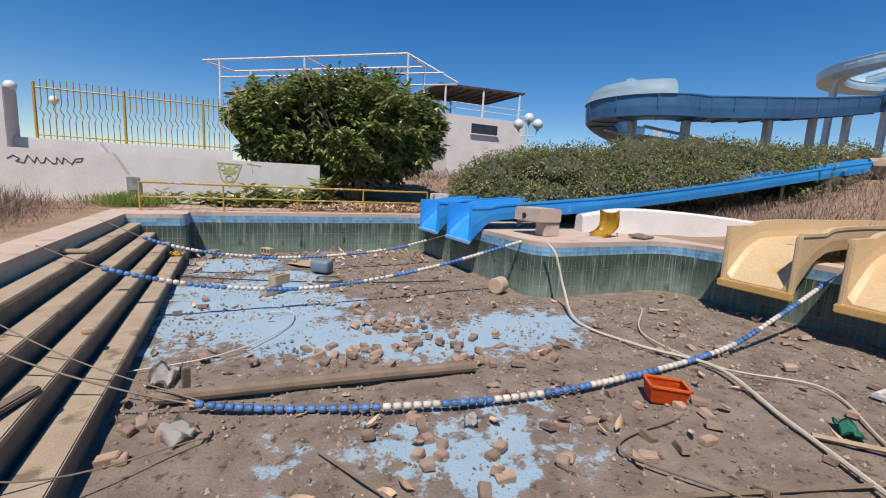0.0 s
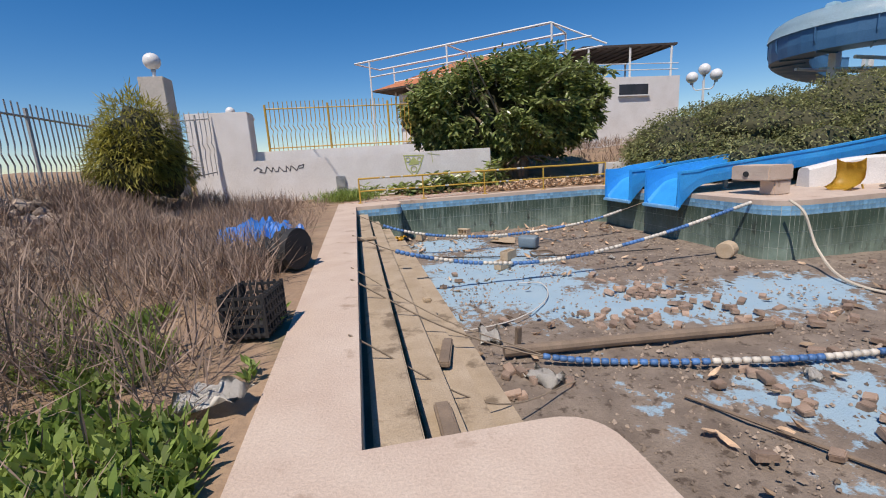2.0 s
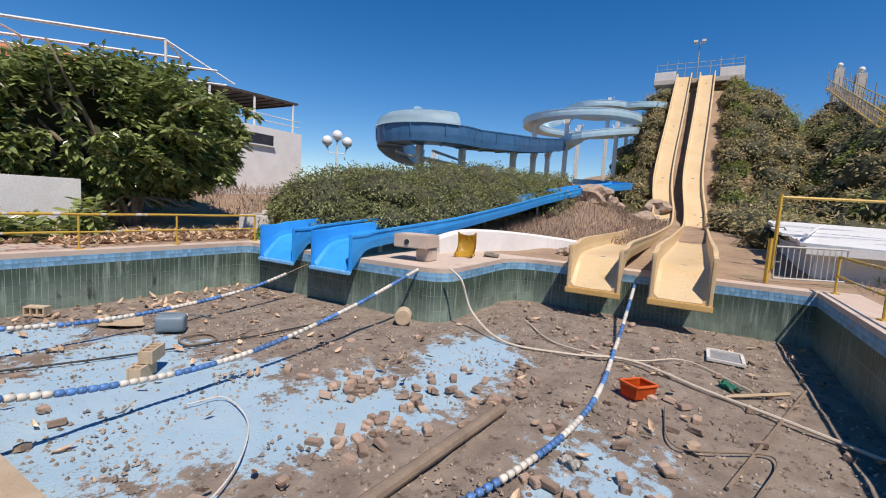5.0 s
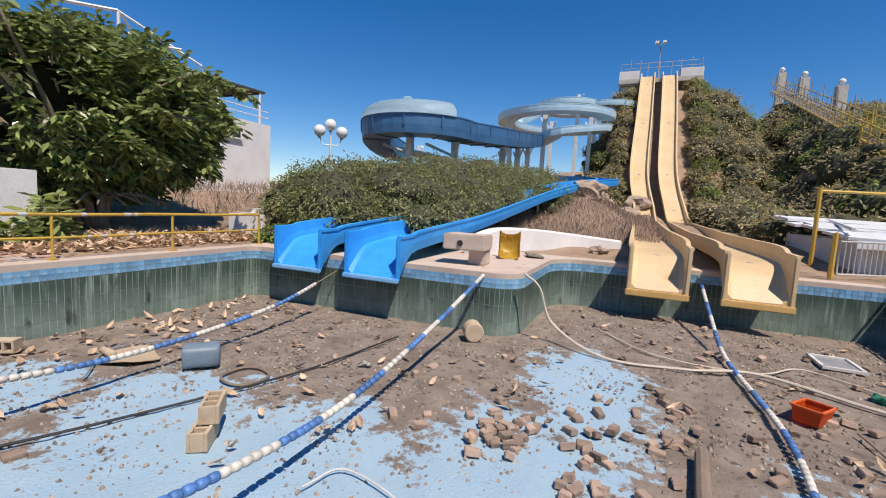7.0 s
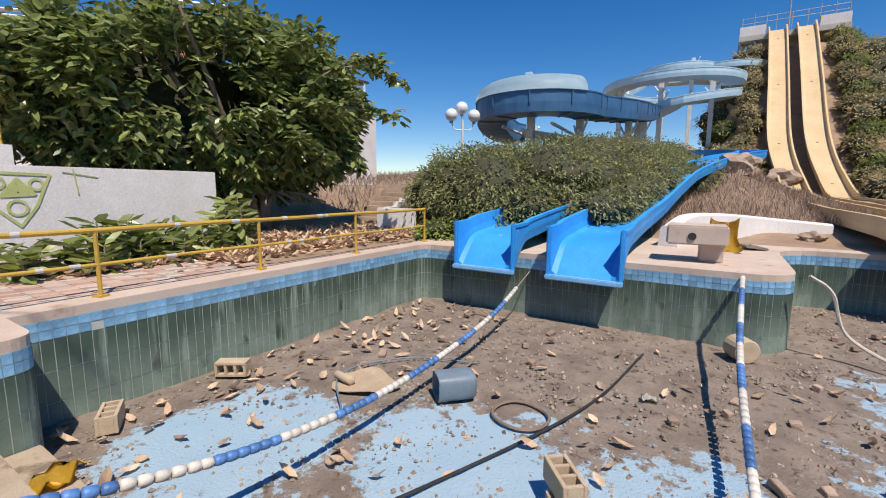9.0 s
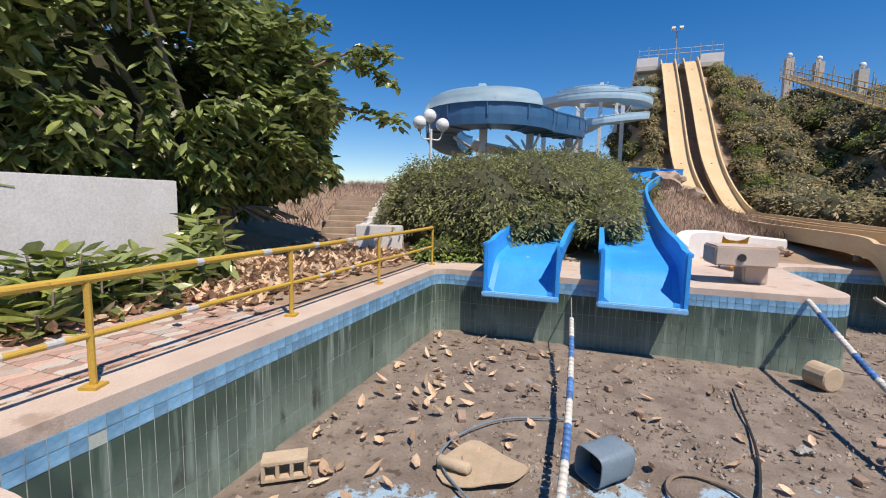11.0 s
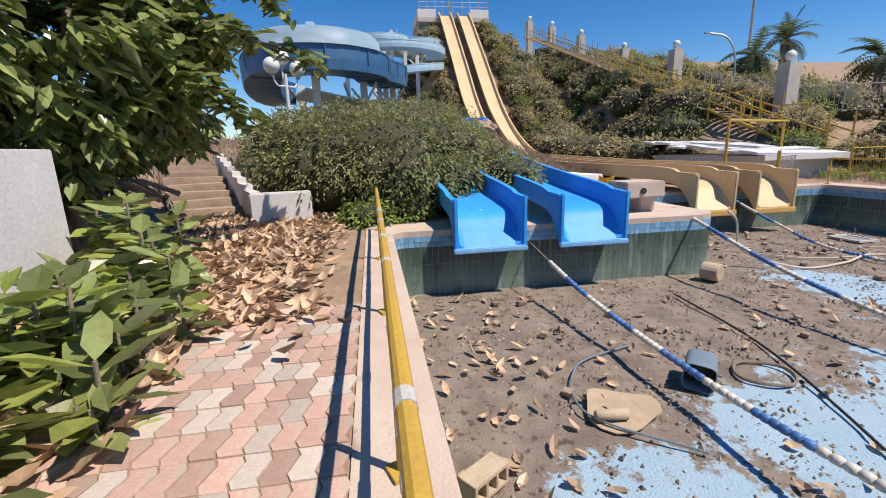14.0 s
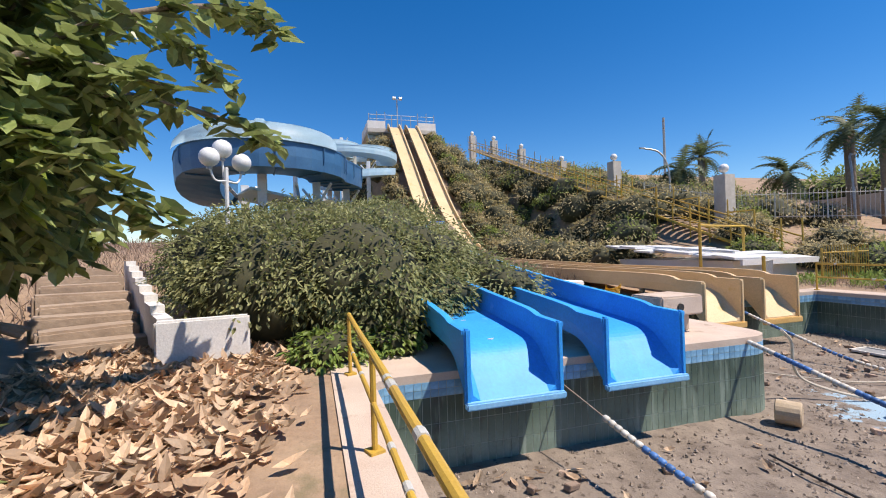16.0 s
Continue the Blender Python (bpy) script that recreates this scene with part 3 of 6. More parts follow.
def yellow_slide(y, half, ytop, label):
    s = thing("speed_slide", (9.3, y, -0.6), label, "water slide", "cream slides")
    keys = [(9.25, y, -0.5), (9.6, y, -0.12), (10.0, y, 0.2), (10.8, y, 0.34), (14, y, 0.36), (20, y, 0.38), (29, y, 0.55), (33.5, y + 0.1, 1.6), (38, ytop, 4.8), (45, ytop, 10.8), (51.5, ytop, 16.3), (53, ytop, 16.6)]
    pts = spline(keys, 100)
    side = [max(0.42, 0.62 + 0.02 * (p.x - 9.25) - p.z) for p in pts]
    paint(part("flume", chute(bmesh.new(), pts, half, side, 0.06), "yellow_slide", s), "yellow_slide", "yellow_slide", "yellow_slide")
    lip = bmesh.new()
    box(lip, (9.2, y, -0.6), (0.1, half * 2 + 0.2, 0.16), bevel=0.02)
    part("lip", lip, "yellow_edge", s, "darker orange lip")
    for sg in (-1, 1):
        bb = bmesh.new()
        box(bb, (9.26, y + sg * (half + 0.03), 0.02), (0.12, 0.1, 1.15), bevel=0.025)
        part("end_flange", bb, "yellow_slide", s)
    for p in pts[8::8]:
        zg = max(height(p.x, p.y), 0.0)
        if p.z - zg > 0.15:
            part("support", bar([(p.x, p.y, zg - 0.2), (p.x, p.y, p.z)], 0.09), "metal", s)


yellow_slide(3.94, 0.62, 4.62, "steep cream speed slide from the hilltop tower")
yellow_slide(1.86, 0.62, 2.46, "steep cream speed slide with a stained run-out")


def tower():
    t = thing("slide_tower", (56.0, 3.4, 10), "white concrete slide tower platform on the hilltop", "tower")
    part("platform", boxed((56.2, 3.4, 16.55), (6.4, 8.6, 0.5), bevel=0.03), "pillar", t)
    part("body", boxed((57.0, 3.6, 13.0), (3.6, 5.6, 6.6)), "pillar", t)
    for a, b in (((53.1, 7.6), (59.2, 7.6)), ((53.1, -0.8), (59.2, -0.8)), ((59.3, -0.8), (59.3, 7.6)), ((53.1, 5.6), (53.1, 7.5)), ((53.1, -0.7), (53.1, 1.3))):
        part("parapet", boxed(((a[0] + b[0]) / 2, (a[1] + b[1]) / 2, 17.25), (abs(a[0] - b[0]) + 0.12, abs(a[1] - b[1]) + 0.12, 0.9)), "white_wall", t)
    for y in (7.5, 6.5, 5.5, 4.7, 3.5, 2.3, 1.4, 0.3, -0.7):
        part("rail_post", bar([(53.2, y, 16.6), (53.2, y, 18.7 + 0.25 * math.sin(y * 5))], 0.04), "metal", t)
    for z in (18.0, 18.5):
        part("rail_bar", bar([(53.2, 7.5, z), (53.2, -0.75, z)], 0.03), "metal", t)
    mast = part("mast", bar([(55.0, 3.6, 16.6), (55.0, 3.6, 21.2)], 0.07), "metal", t)
    for dy in (-0.4, 0.4):
        part("floodlight", boxed((54.8, 3.6 + dy, 21.2), (0.3, 0.4, 0.3), 0, 0, 30), "metal", mast)


tower()


def ring_slide():
    s = thing("spiral_slide", (21, 16.5, 2), "pale blue enclosed and open spiral slide on white pillars", "water slide")
    # the near half turn, deep on its outer side
    def flume(pts, half, side, mats, name="flume"):
        paint(part(name, chute(bmesh.new(), pts, half, side, 0.06), mats[0], s), *mats)
    c = Vector((20.3, 16.3, 4.95))
    arc = [c + Vector((2.55 * math.cos(a), 2.55 * math.sin(a), -0.9 * smooth((k - 12) / 8))) for k, a in ((k, radians(270 - 11 * k)) for k in range(21))]
    tail = spline([(37.8, 13.4, 7.2), (30, 12.8, 6.0), (24, 12.6, 5.2), arc[0], arc[1]], 34)[:-8]
    flume(tail + arc, 0.75, 0.95, ("deep_blue", "pale_blue", "deep_blue"))
    for k in range(3, len(tail) + 16, 3):
        p, q = (tail + arc)[k], (tail + arc)[k + 1]
        d = (q - p).normalized()
        sv = Vector((-d.y, d.x, 0)).normalized()
        part("rib", bar([p - sv * 0.88 + Vector((0, 0, 0.9)), p - sv * 0.86 + Vector((0, 0, 0.35)), p - sv * 0.66 - Vector((0, 0, 0.1)), p + sv * 0.66 - Vector((0, 0, 0.1)), p + sv * 0.86 + Vector((0, 0, 0.35)), p + sv * 0.88 + Vector((0, 0, 0.9))], 0.035, 5), "deep_blue", s)
    # half-round cover over the bend
    bm = bmesh.new()
    rows = []
    for k in range(0, 18):
        a = radians(238 - 8 * k)
        o = c + Vector((2.55 * math.cos(a), 2.55 * math.sin(a), 0.95))
        out = Vector((math.cos(a), math.sin(a), 0))
        rows.append([bm.verts.new(o + out * 0.92 * math.cos(b) + Vector((0, 0, 0.85 * math.sin(b) - 0.04))) for b in (math.pi * q / 8 for q in range(9))])
    for r1, r2 in zip(rows, rows[1:]):
        for q in range(8):
            bm.faces.new((r1[q], r2[q], r2[q + 1], r1[q + 1]))
    bmesh.ops.solidify(bm, geom=bm.faces[:], thickness=0.05)
    part("cover", bm, "pale_blue", s, "pale blue half-round cover", True)
    part("knob", boxed((18.6, 16.3, 6.85), (0.5, 0.4, 0.35), 10, bevel=0.05), "pale_blue", s)
    # the upper turns by the tower
    for cx, cy, cz, r, drop in ((39.6, 12.2, 9.1, 4.5, 0.7), (48.6, 12.6, 12.4, 2.6, 0.5), (50.6, 8.6, 12.5, 2.7, 0.4)):
        ring = [(cx + r * math.cos(a), cy + r * math.sin(a), cz + drop * k / 40) for k, a in ((k, 2 * math.pi * k / 40 - 1.2) for k in range(40))]
        flume(ring, 0.72, 0.5, ("pale_blue", "ring_shell", "ring_shell"))
    flume(spline([(41.2, 8.0, 9.1), (37.6, 8.2, 8.4), (35.4, 11.0, 7.7), (37.8, 13.4, 7.2)], 18), 0.7, 0.5, ("pale_blue", "ring_shell", "ring_shell"))
    flume(spline([(41.2, 16.4, 9.8), (45.0, 16.0, 11.0), (48.6, 15.2, 12.4)], 14), 0.7, 0.5, ("pale_blue", "ring_shell", "ring_shell"))
    flume(spline([(51.6, 6.1, 12.9), (53.5, 6.6, 14.6), (54.5, 6.9, 16.6)], 14), 0.7, 0.5, ("pale_blue", "ring_shell", "ring_shell"))
    for x, y, top in ((19.0, 16.3, 6.3), (22.4, 17.4, 5.0), (20.4, 14.2, 4.9), (24.5, 12.6, 5.2), (29.0, 12.8, 5.8), (33.4, 13.1, 6.5), (36.4, 12.5, 9.8), (41.5, 9.2, 10.3), (36.8, 15.6, 9.6), (43.3, 13.2, 10.4), (47.2, 11.2, 13.9), (50.0, 9.6, 13.9)):
        zg = height(x, y)
        p = part("pillar", boxed((x, y, (top + zg) / 2 - 0.3), (0.34, 0.34, top - zg + 0.6), bevel=0.02), "white_paint", s)
        part("arm", bar([(x, y, top - 1.1), (x + 1.0, y + 0.6, top - 0.2)], 0.06), "white_paint", p)
        part("arm", bar([(x, y, top - 1.1), (x - 0.9, y - 0.6, top - 0.2)], 0.06), "white_paint", p)
    part("lower_sheet", boxed((20.8, 15.9, 4.1), (3.4, 3.0, 0.1), 20, 10), "pale_blue", s)
    for dy in (-1.3, 1.3):
        part("cradle_beam", bar([(18.4, 16.3 + dy, 4.5), (22.6, 16.3 + dy, 4.3)], 0.08, 6), "white_paint", s)


ring_slide()

# ---- white walls, house and fences at the back ----
def back_walls():
    w = boxed((-2.95, 17.5, 0.75), (11.7, 0.22, 1.8), bevel=0.01)
    wall = tagged(part("wall_back", w, "white_wall"), "low whitewashed wall with sprayed graffiti", "wall", kind="structure")
    # graffiti: outlines of a pointed face, and a scrawl
    def stroke(pts, r, mat):
        b = bmesh.new()
        P = [Vector((x, 17.381, z)) for x, z in pts]
        for a, c in zip(P, P[1:]):
            d = (c - a).normalized()
            nrm = Vector((-d.z, 0, d.x)) * r
            vs = [bm_v for bm_v in (b.verts.new(a - d * r * 0.6 + nrm), b.verts.new(a - d * r * 0.6 - nrm), b.verts.new(c + d * r * 0.6 - nrm), b.verts.new(c + d * r * 0.6 + nrm))]
            b.faces.new(vs)
        bmesh.ops.recalc_face_normals(b, faces=b.faces)
        e = bmesh.ops.extrude_face_region(b, geom=b.faces[:])
        for v in (g for g in e["geom"] if isinstance(g, bmesh.types.BMVert)):
            v.co.y -= 0.003 + 0.0004 * (v.index % 5)
        part("graffiti", b, mat, wall)
    gx, gz = -0.42, 1.08
    stroke([(gx - 0.4, gz + 0.45), (gx + 0.42, gz + 0.42), (gx + 0.22, gz - 0.1), (gx, gz - 0.42), (gx - 0.3, gz - 0.1), (gx - 0.4, gz + 0.45)], 0.022, "graffiti_green")
    stroke([(gx - 0.2, gz + 0.08), (gx, gz + 0.34), (gx + 0.2, gz + 0.1), (gx - 0.2, gz + 0.08)], 0.03, "graffiti_green")
    stroke([(gx - 0.08, gz + 0.12), (gx, gz + 0.24), (gx + 0.08, gz + 0.12)], 0.05, "graffiti_green")
    for ox, oz, r in ((-0.24, 0.28, 0.09), (0.24, 0.26, 0.09), (-0.02, -0.12, 0.12)):
        stroke([(gx + ox + r * math.cos(a), gz + oz + r * math.sin(a)) for a in (2 * math.pi * k / 14 for k in range(15))], 0.02, "graffiti_green")
    stroke([(gx + 0.75, gz + 0.52), (gx + 0.8, gz + 0.1)], 0.011, "graffiti_green")
    stroke([(gx + 0.6, gz + 0.48), (gx + 1.1, gz + 0.4)], 0.009, "graffiti_green")
    zs = [(-6.7, 1.3), (-6.55, 1.4), (-6.4, 1.3), (-6.5, 1.22), (-6.3, 1.18), (-6.2, 1.42), (-6.05, 1.2), (-5.98, 1.38), (-5.9, 1.2), (-5.8, 1.22), (-5.75, 1.38), (-5.6, 1.2), (-5.5, 1.2), (-5.48, 1.4), (-5.35, 1.2), (-5.3, 1.4), (-5.1, 1.2), (-5.0, 1.38), (-4.8, 1.42), (-4.85, 1.3), (-5.0, 1.28)]
    stroke(zs, 0.014, "graffiti_dark")
    up = boxed((-4.6, 18.0, 1.55), (8.6, 0.25, 0.9))
    tagged(part("wall_terrace", up, "white_wall"), "white plinth under the yard fence", "wall", kind="structure")
    b1 = boxed((-7.75, 17.9, 1.75), (2.2, 1.0, 3.5), bevel=0.02)
    tagged(part("wall_block", b1, "white_wall"), "white rendered wall pier beside the gate", "wall", kind="structure")
    vent = thing("vent_box", (-3.4, 17.3, 0.3), "small grey metal box against the white wall", "utility box")
    part("case", boxed((-3.45, 17.33, 0.62), (0.35, 0.1, 0.5)), "metal", vent)
    part("cover", boxed((-3.42, 17.27, 0.64), (0.28, 0.02, 0.42)), "metal", vent)


back_walls()


def picket_fence(a, b, z0a, z0b, hgt, mat, label, gap=0.14, wavy=True, name="metal_fence", post_every=14, curl=0.0):
    f = thing(name, (a[0], a[1], z0a), label, "fence")
    A, B = Vector((*a, z0a)), Vector((*b, z0b))
    n = int((B - A).length / gap)
    side = (B - A).normalized()
    for h in (0.12, hgt - 0.12):
        part("rail_bar", bar([A + Vector((0, 0, h)), B + Vector((0, 0, h))], 0.025, 6), mat, f)
    for k in range(n + 1):
        p = A.lerp(B, k / n)
        if k % post_every == 0:
            part("post", bar([p, p + Vector((0, 0, hgt + 0.05))], 0.045, 6), mat, f)
        else:
            w = 0.05 if wavy else 0.0
            pts = [p + side * (w * s) + Vector((0, 0, h * hgt)) for h, s in ((0.0, 0), (0.35, 0), (0.45, 1), (0.55, -1), (0.65, 0), (1.0, 0))]
            pts.append(p + Vector((curl * side.y, -curl * side.x, hgt + 0.15)))
            part("picket", bar(pts, 0.017, 4), mat, f)
    return f


picket_fence((-6.1, 18.0), (-0.4, 18.0), 2.0, 2.0, 1.75, "yellow_rail", "yellow and rusty picket fence on the white plinth", 0.17)
picket_fence((-8.9, 4.2), (-9.6, 13.6), 0.75, 0.8, 2.0, "metal", "dark iron fence with wavy bars above the rubble bank", 0.2)
picket_fence((-9.3, 15.2), (-8.0, 17.3), 0.9, 1.2, 2.2, "bare_rail", "grey iron gate with wavy bars standing shut", 0.2, name="iron_gate", post_every=9)


def globe_lamp(x, y, z0, pole, label, pair=False, pillar=None, r=0.2):
    l = thing("street_lamp", (x, y, z0), label, "lamp")
    if pillar:
        part("pier", boxed((x, y, z0 + pillar[1] / 2), (pillar[0], pillar[0], pillar[1]), bevel=0.02), "pillar", l)
        z0 += pillar[1]
    p = part("pole", bar([(x, y, z0 - 0.1), (x, y, z0 + pole)], 0.05), "white_paint", l)
    heads = [(0, 0, 0)] if not pair else [(-0.32, 0.32, -0.05), (0.32, -0.32, -0.05), (0.1, 0.1, 0.25)]
    for dx, dy, dz in heads:
        c = (x + dx, y + dy, z0 + pole + dz + r)
        if pair:
            part("arm", bar(spline([(x, y, z0 + pole - 0.35), (x + dx * 0.7, y + dy * 0.7, z0 + pole - 0.35), (x + dx, y + dy, z0 + pole + dz)], 8), 0.025), "white_paint", p)
        g = bmesh.new()
        bmesh.ops.create_uvsphere(g, u_segments=20, v_segments=12, radius=r, matrix=Matrix.Translation(c))
        part("globe", g, "globe", l, "white globe", True)
        part("collar", bar([(c[0], c[1], c[2] - r - 0.06), (c[0], c[1], c[2] - r + 0.04)], 0.07), "metal", l)


globe_lamp(12.4, 16.5, height(12.4, 16.5), 3.95 - height(12.4, 16.5), "white three-globe street lamp behind the hedge", True, r=0.24)
globe_lamp(-8.5, 14.4, 0.6, 0.25, "globe lamp on a square concrete gate pier", pillar=(0.7, 3.6), r=0.24)
globe_lamp(-9.3, 26.0, 1.7, 2.6, "single white globe lamp in the yard", r=0.25)
globe_lamp(-9.7, 33.0, 1.7, 2.9, "single white globe lamp in the yard", r=0.25)
for x, y, zb in ((22, -11.2, 3.1), (33, -11.5, 6.2), (48.4, -15.9, 9.5), (53.3, -12.85, 12.1), (58.4, -11.1, 14.4), (66, -10.7, 17.1)):
    foot = min(zb, height(x, y)) - 0.3
    globe_lamp(x, y, foot, 0.12, "small globe lamp on a concrete stair pier", pillar=(0.85, zb + 2.9 - foot), r=0.3)


def house():
    """The villa stands askew: built along its own axes, then turned."""
    turn = Matrix(((0.746, 0.665, 0, 9.86), (-0.665, 0.746, 0, 26.2), (0, 0, 1, 0), (0, 0, 0, 1)))
    def put(name, bm, mat, parent, label=""):
        bm.transform(turn)
        return part(name, bm, mat, parent, label)
    h = thing("house", (4, 34, 1.3), "white villa with a terracotta hip roof behind the tree", "house")
    put("wall", boxed((-8.2, 6.5, 4.0), (11.6, 7.0, 5.6)), "white_wall", h)
    roof = bmesh.new()
    b = [roof.verts.new(v) for v in ((-15.6, 1.6, 7.2), (-1.2, 1.6, 7.2), (-1.2, 11.6, 7.2), (-15.6, 11.6, 7.2))]
    r = [roof.verts.new(v) for v in ((-9.4, 6.6, 9.5), (-7.2, 6.6, 9.5))]
    for f in ((b[0], b[1], r[1], r[0]), (b[1], b[2], r[1]), (b[2], b[3], r[0], r[1]), (b[3], b[0], r[0]), (b[3], b[2], b[1], b[0])):
        roof.faces.new(f)
    put("roof", roof, "roof_tile", h, "terracotta tiled hip roof")
    put("eave", boxed((-8.4, 6.6, 7.12), (14.5, 10.1, 0.12)), "dark_roof", h)
    for x in (-12, -8.4, -4.8):
        w = put("window", boxed((x, 2.98, 5.4), (1.2, 0.1, 1.2)), "white_paint", h)
        put("pane", boxed((x, 2.9, 5.4), (1.0, 0.06, 1.0)), "window", w)
    pg = thing("pergola", (5, 30, 1.3), "bare white steel pergola frame before the house", "pergola")
    for x in (-14.5, -7.5, 0):
        for y in (0, 3.2):
            put("post", bar([(x, y, 1.2), (x, y, 9.1)], 0.07, 6), "white_paint", pg)
    for y in (0, 3.2):
        put("beam", bar([(-16.0, y, 9.1), (0, y, 9.1)], 0.08, 6), "white_paint", pg)
        put("beam", bar([(-14.5, y, 7.9), (2.4, y, 7.9)], 0.06, 6), "white_paint", pg)
    for x in (-16.0, -7.5, 0):
        put("beam", bar([(x, 0, 9.1), (x, 3.2, 9.1)], 0.06, 6), "white_paint", pg)
    put("beam", bar([(0, 0, 9.1), (3.2, 0.4, 7.4)], 0.05, 6), "white_paint", pg)
    k = thing("terrace_house", (17, 29, 2), "flat white building with a dark shaded roof terrace", "building")
    part("wall", boxed((16.9, 31.2, 3.6), (6.6, 7.0, 4.9)), "white_wall", k)
    part("terrace_roof", boxed((17.0, 31.8, 8.3), (7.4, 6.2, 0.14), 0, 0, -1.5), "dark_roof", k, "dark lattice roof")
    for j in range(9):
        part("lath", boxed((13.6 + 0.85 * j, 31.7, 8.12 + 0.02 * j), (0.12, 6.0, 0.08)), "dark_roof", k)
    for x in (13.8, 17, 20.3):
        part("post", bar([(x, 28.8, 6.0), (x, 28.8, 8.3)], 0.08, 6), "white_paint", k)
        part("post", bar([(x, 34.4, 6.0), (x, 34.4, 8.3)], 0.08, 6), "white_paint", k)
    for z in (6.5, 6.9):
        part("rail_bar", bar([(13.7, 27.8, z), (20.1, 27.8, z)], 0.035, 6), "white_paint", k)
    w = part("window", boxed((16.6, 27.68, 5.2), (2.2, 0.08, 0.7)), "window", k, "dark strip window")
    part("sill", boxed((16.6, 27.6, 4.8), (2.4, 0.16, 0.08)), "white_paint", w)
    part("door", boxed((13.57, 29.4, 3.9), (0.08, 0.9, 1.9)), "tarp", k)


house()

# a utility cable across the sky
cb = thing("power_cable", (-30, 40, 8), "thin dark cable hanging across the sky", "cable")
part("wire", bar(spline([(-40, 45, 12), (-12, 20, 10.6), (-5.0, 8, 11.4)], 20), 0.02, 4), "black", cb)

# ---- path steps beside the hedge ----
for k in range(9):
    u = k / 8
    x, y = 8.6 + 5.2 * u, 17.9 + 2.4 * u
    z = 0.05 + 0.17 * k
    stp = boxed((x, y, z - 0.25), (0.62, 1.5 + 0.2 * (k % 2), 0.62), 22 + 3 * (k % 3), 1.5 * (k % 2), bevel=0.05)
    tagged(part("step", stp, "rock"), "worn earth-brown garden step littered with leaves", "step", "garden steps", "structure")


def stair_wall():
    w = bmesh.new()
    A, B = Vector((8.0, 16.7, 0)), Vector((15.0, 19.6, 0))
    n = 8
    for k in range(n):
        p = A.lerp(B, (k + 0.5) / n)
        ztop = 0.72 + 1.05 * k / n
        box(w, (p.x, p.y, ztop / 2 - 0.1), ((B - A).length / n - 0.01, 0.22, ztop + 0.2), 22.5)
    tagged(part("wall_stair", w, "white_wall"), "crumbling white retaining wall beside the garden steps", "wall", kind="structure")
    w2 = boxed((7.75, 16.1, 0.3), (0.2, 1.3, 0.85), 8, bevel=0.03)
    tagged(part("wall_stair_end", w2, "white_wall"), "short white wall end under the hedge", "wall", kind="structure")


stair_wall()

# ---- east deck: white wall, concrete block, chair ----
def white_mound():
    pts = spline([(8.9, 8.75, 0.5), (10.3, 8.45, 0.72), (11.9, 7.7, 0.7), (13.6, 6.6, 0.55), (14.2, 5.0, 0.4)], 20)
    w = bmesh.new()
    rows = []
    for i, p in enumerate(pts):
        d = (pts[min(i + 1, 19)] - pts[max(i - 1, 0)])
        nrm = Vector((-d.y, d.x, 0)).normalized()
        rows.append([w.verts.new(Vector((p.x, p.y, 0)) + nrm * o + Vector((0, 0, z))) for o, z in ((-0.22, -0.2), (-0.16, p.z - 0.06), (-0.1, p.z), (0.12, p.z), (0.2, p.z - 0.06), (0.25, -0.2))])
    for a, b in zip(rows, rows[1:]):
        for k in range(5):
            w.faces.new((a[k], b[k], b[k + 1], a[k + 1]))
    w.faces.new(rows[0]), w.faces.new(rows[-1][::-1])
    bmesh.ops.recalc_face_normals(w, faces=w.faces)
    tagged(part("wall_deck", w, "white_wall", smooth=False), "low curved white rendered garden wall", "wall", kind="structure")


white_mound()
sk = thing("starting_block", (6.9, 8.15, 0), "pale concrete starting block with a drain hole", "concrete block")
part("top", boxed((6.85, 8.1, 0.52), (0.75, 1.0, 0.36), 4, bevel=0.03), "concrete", sk)
part("pedestal", boxed((7.0, 7.85, 0.17), (0.5, 0.4, 0.36), 4, bevel=0.03), "concrete", sk)
# No opening is cut: a black disc stands for the hole's shade.
hole = bmesh.new()
bmesh.ops.create_cone(hole, cap_ends=True, segments=14, radius1=0.07, radius2=0.07, depth=0.05, matrix=pose(6.47, 8.15, 0.5, 0, 90, 4))
part("drain_hole", hole, "black", sk)


def tub_chair():
    c = thing("plastic_chair", (8.9, 7.6, 0), "yellow moulded plastic chair tipped on its side", "chair")
    bm = bmesh.new()
    rows = []
    prof = [(0.0, 0.42), (0.02, 0.2), (0.08, 0.05), (0.25, 0.0), (0.48, 0.02), (0.55, 0.06)]
    for k, (x, z) in enumerate(prof):
        rows.append([bm.verts.new((x, 0.23 * (u / 3), z + 0.09 * abs(u / 3) ** 3)) for u in range(-3, 4)])
    for a, b in zip(rows, rows[1:]):
        for q in range(6):
            bm.faces.new((a[q], b[q], b[q + 1], a[q + 1]))
    bmesh.ops.solidify(bm, geom=bm.faces[:], thickness=0.02)
    m = pose(9.1, 7.7, 0.14, 0, 18, 195) @ Matrix.Scale(1.25, 4)
    bm.transform(m)
    part("shell", bm, "plastic_yellow", c, smooth=True)
    for a in (-0.18, 0.18):
        for x in (0.08, 0.48):
            b = bar([(x, a, 0), (x + (0.06 if x > 0.3 else -0.06), a * 1.2, -0.4)], 0.016, 6)
            b.transform(m)
            part("leg", b, "yellow_rail", c)


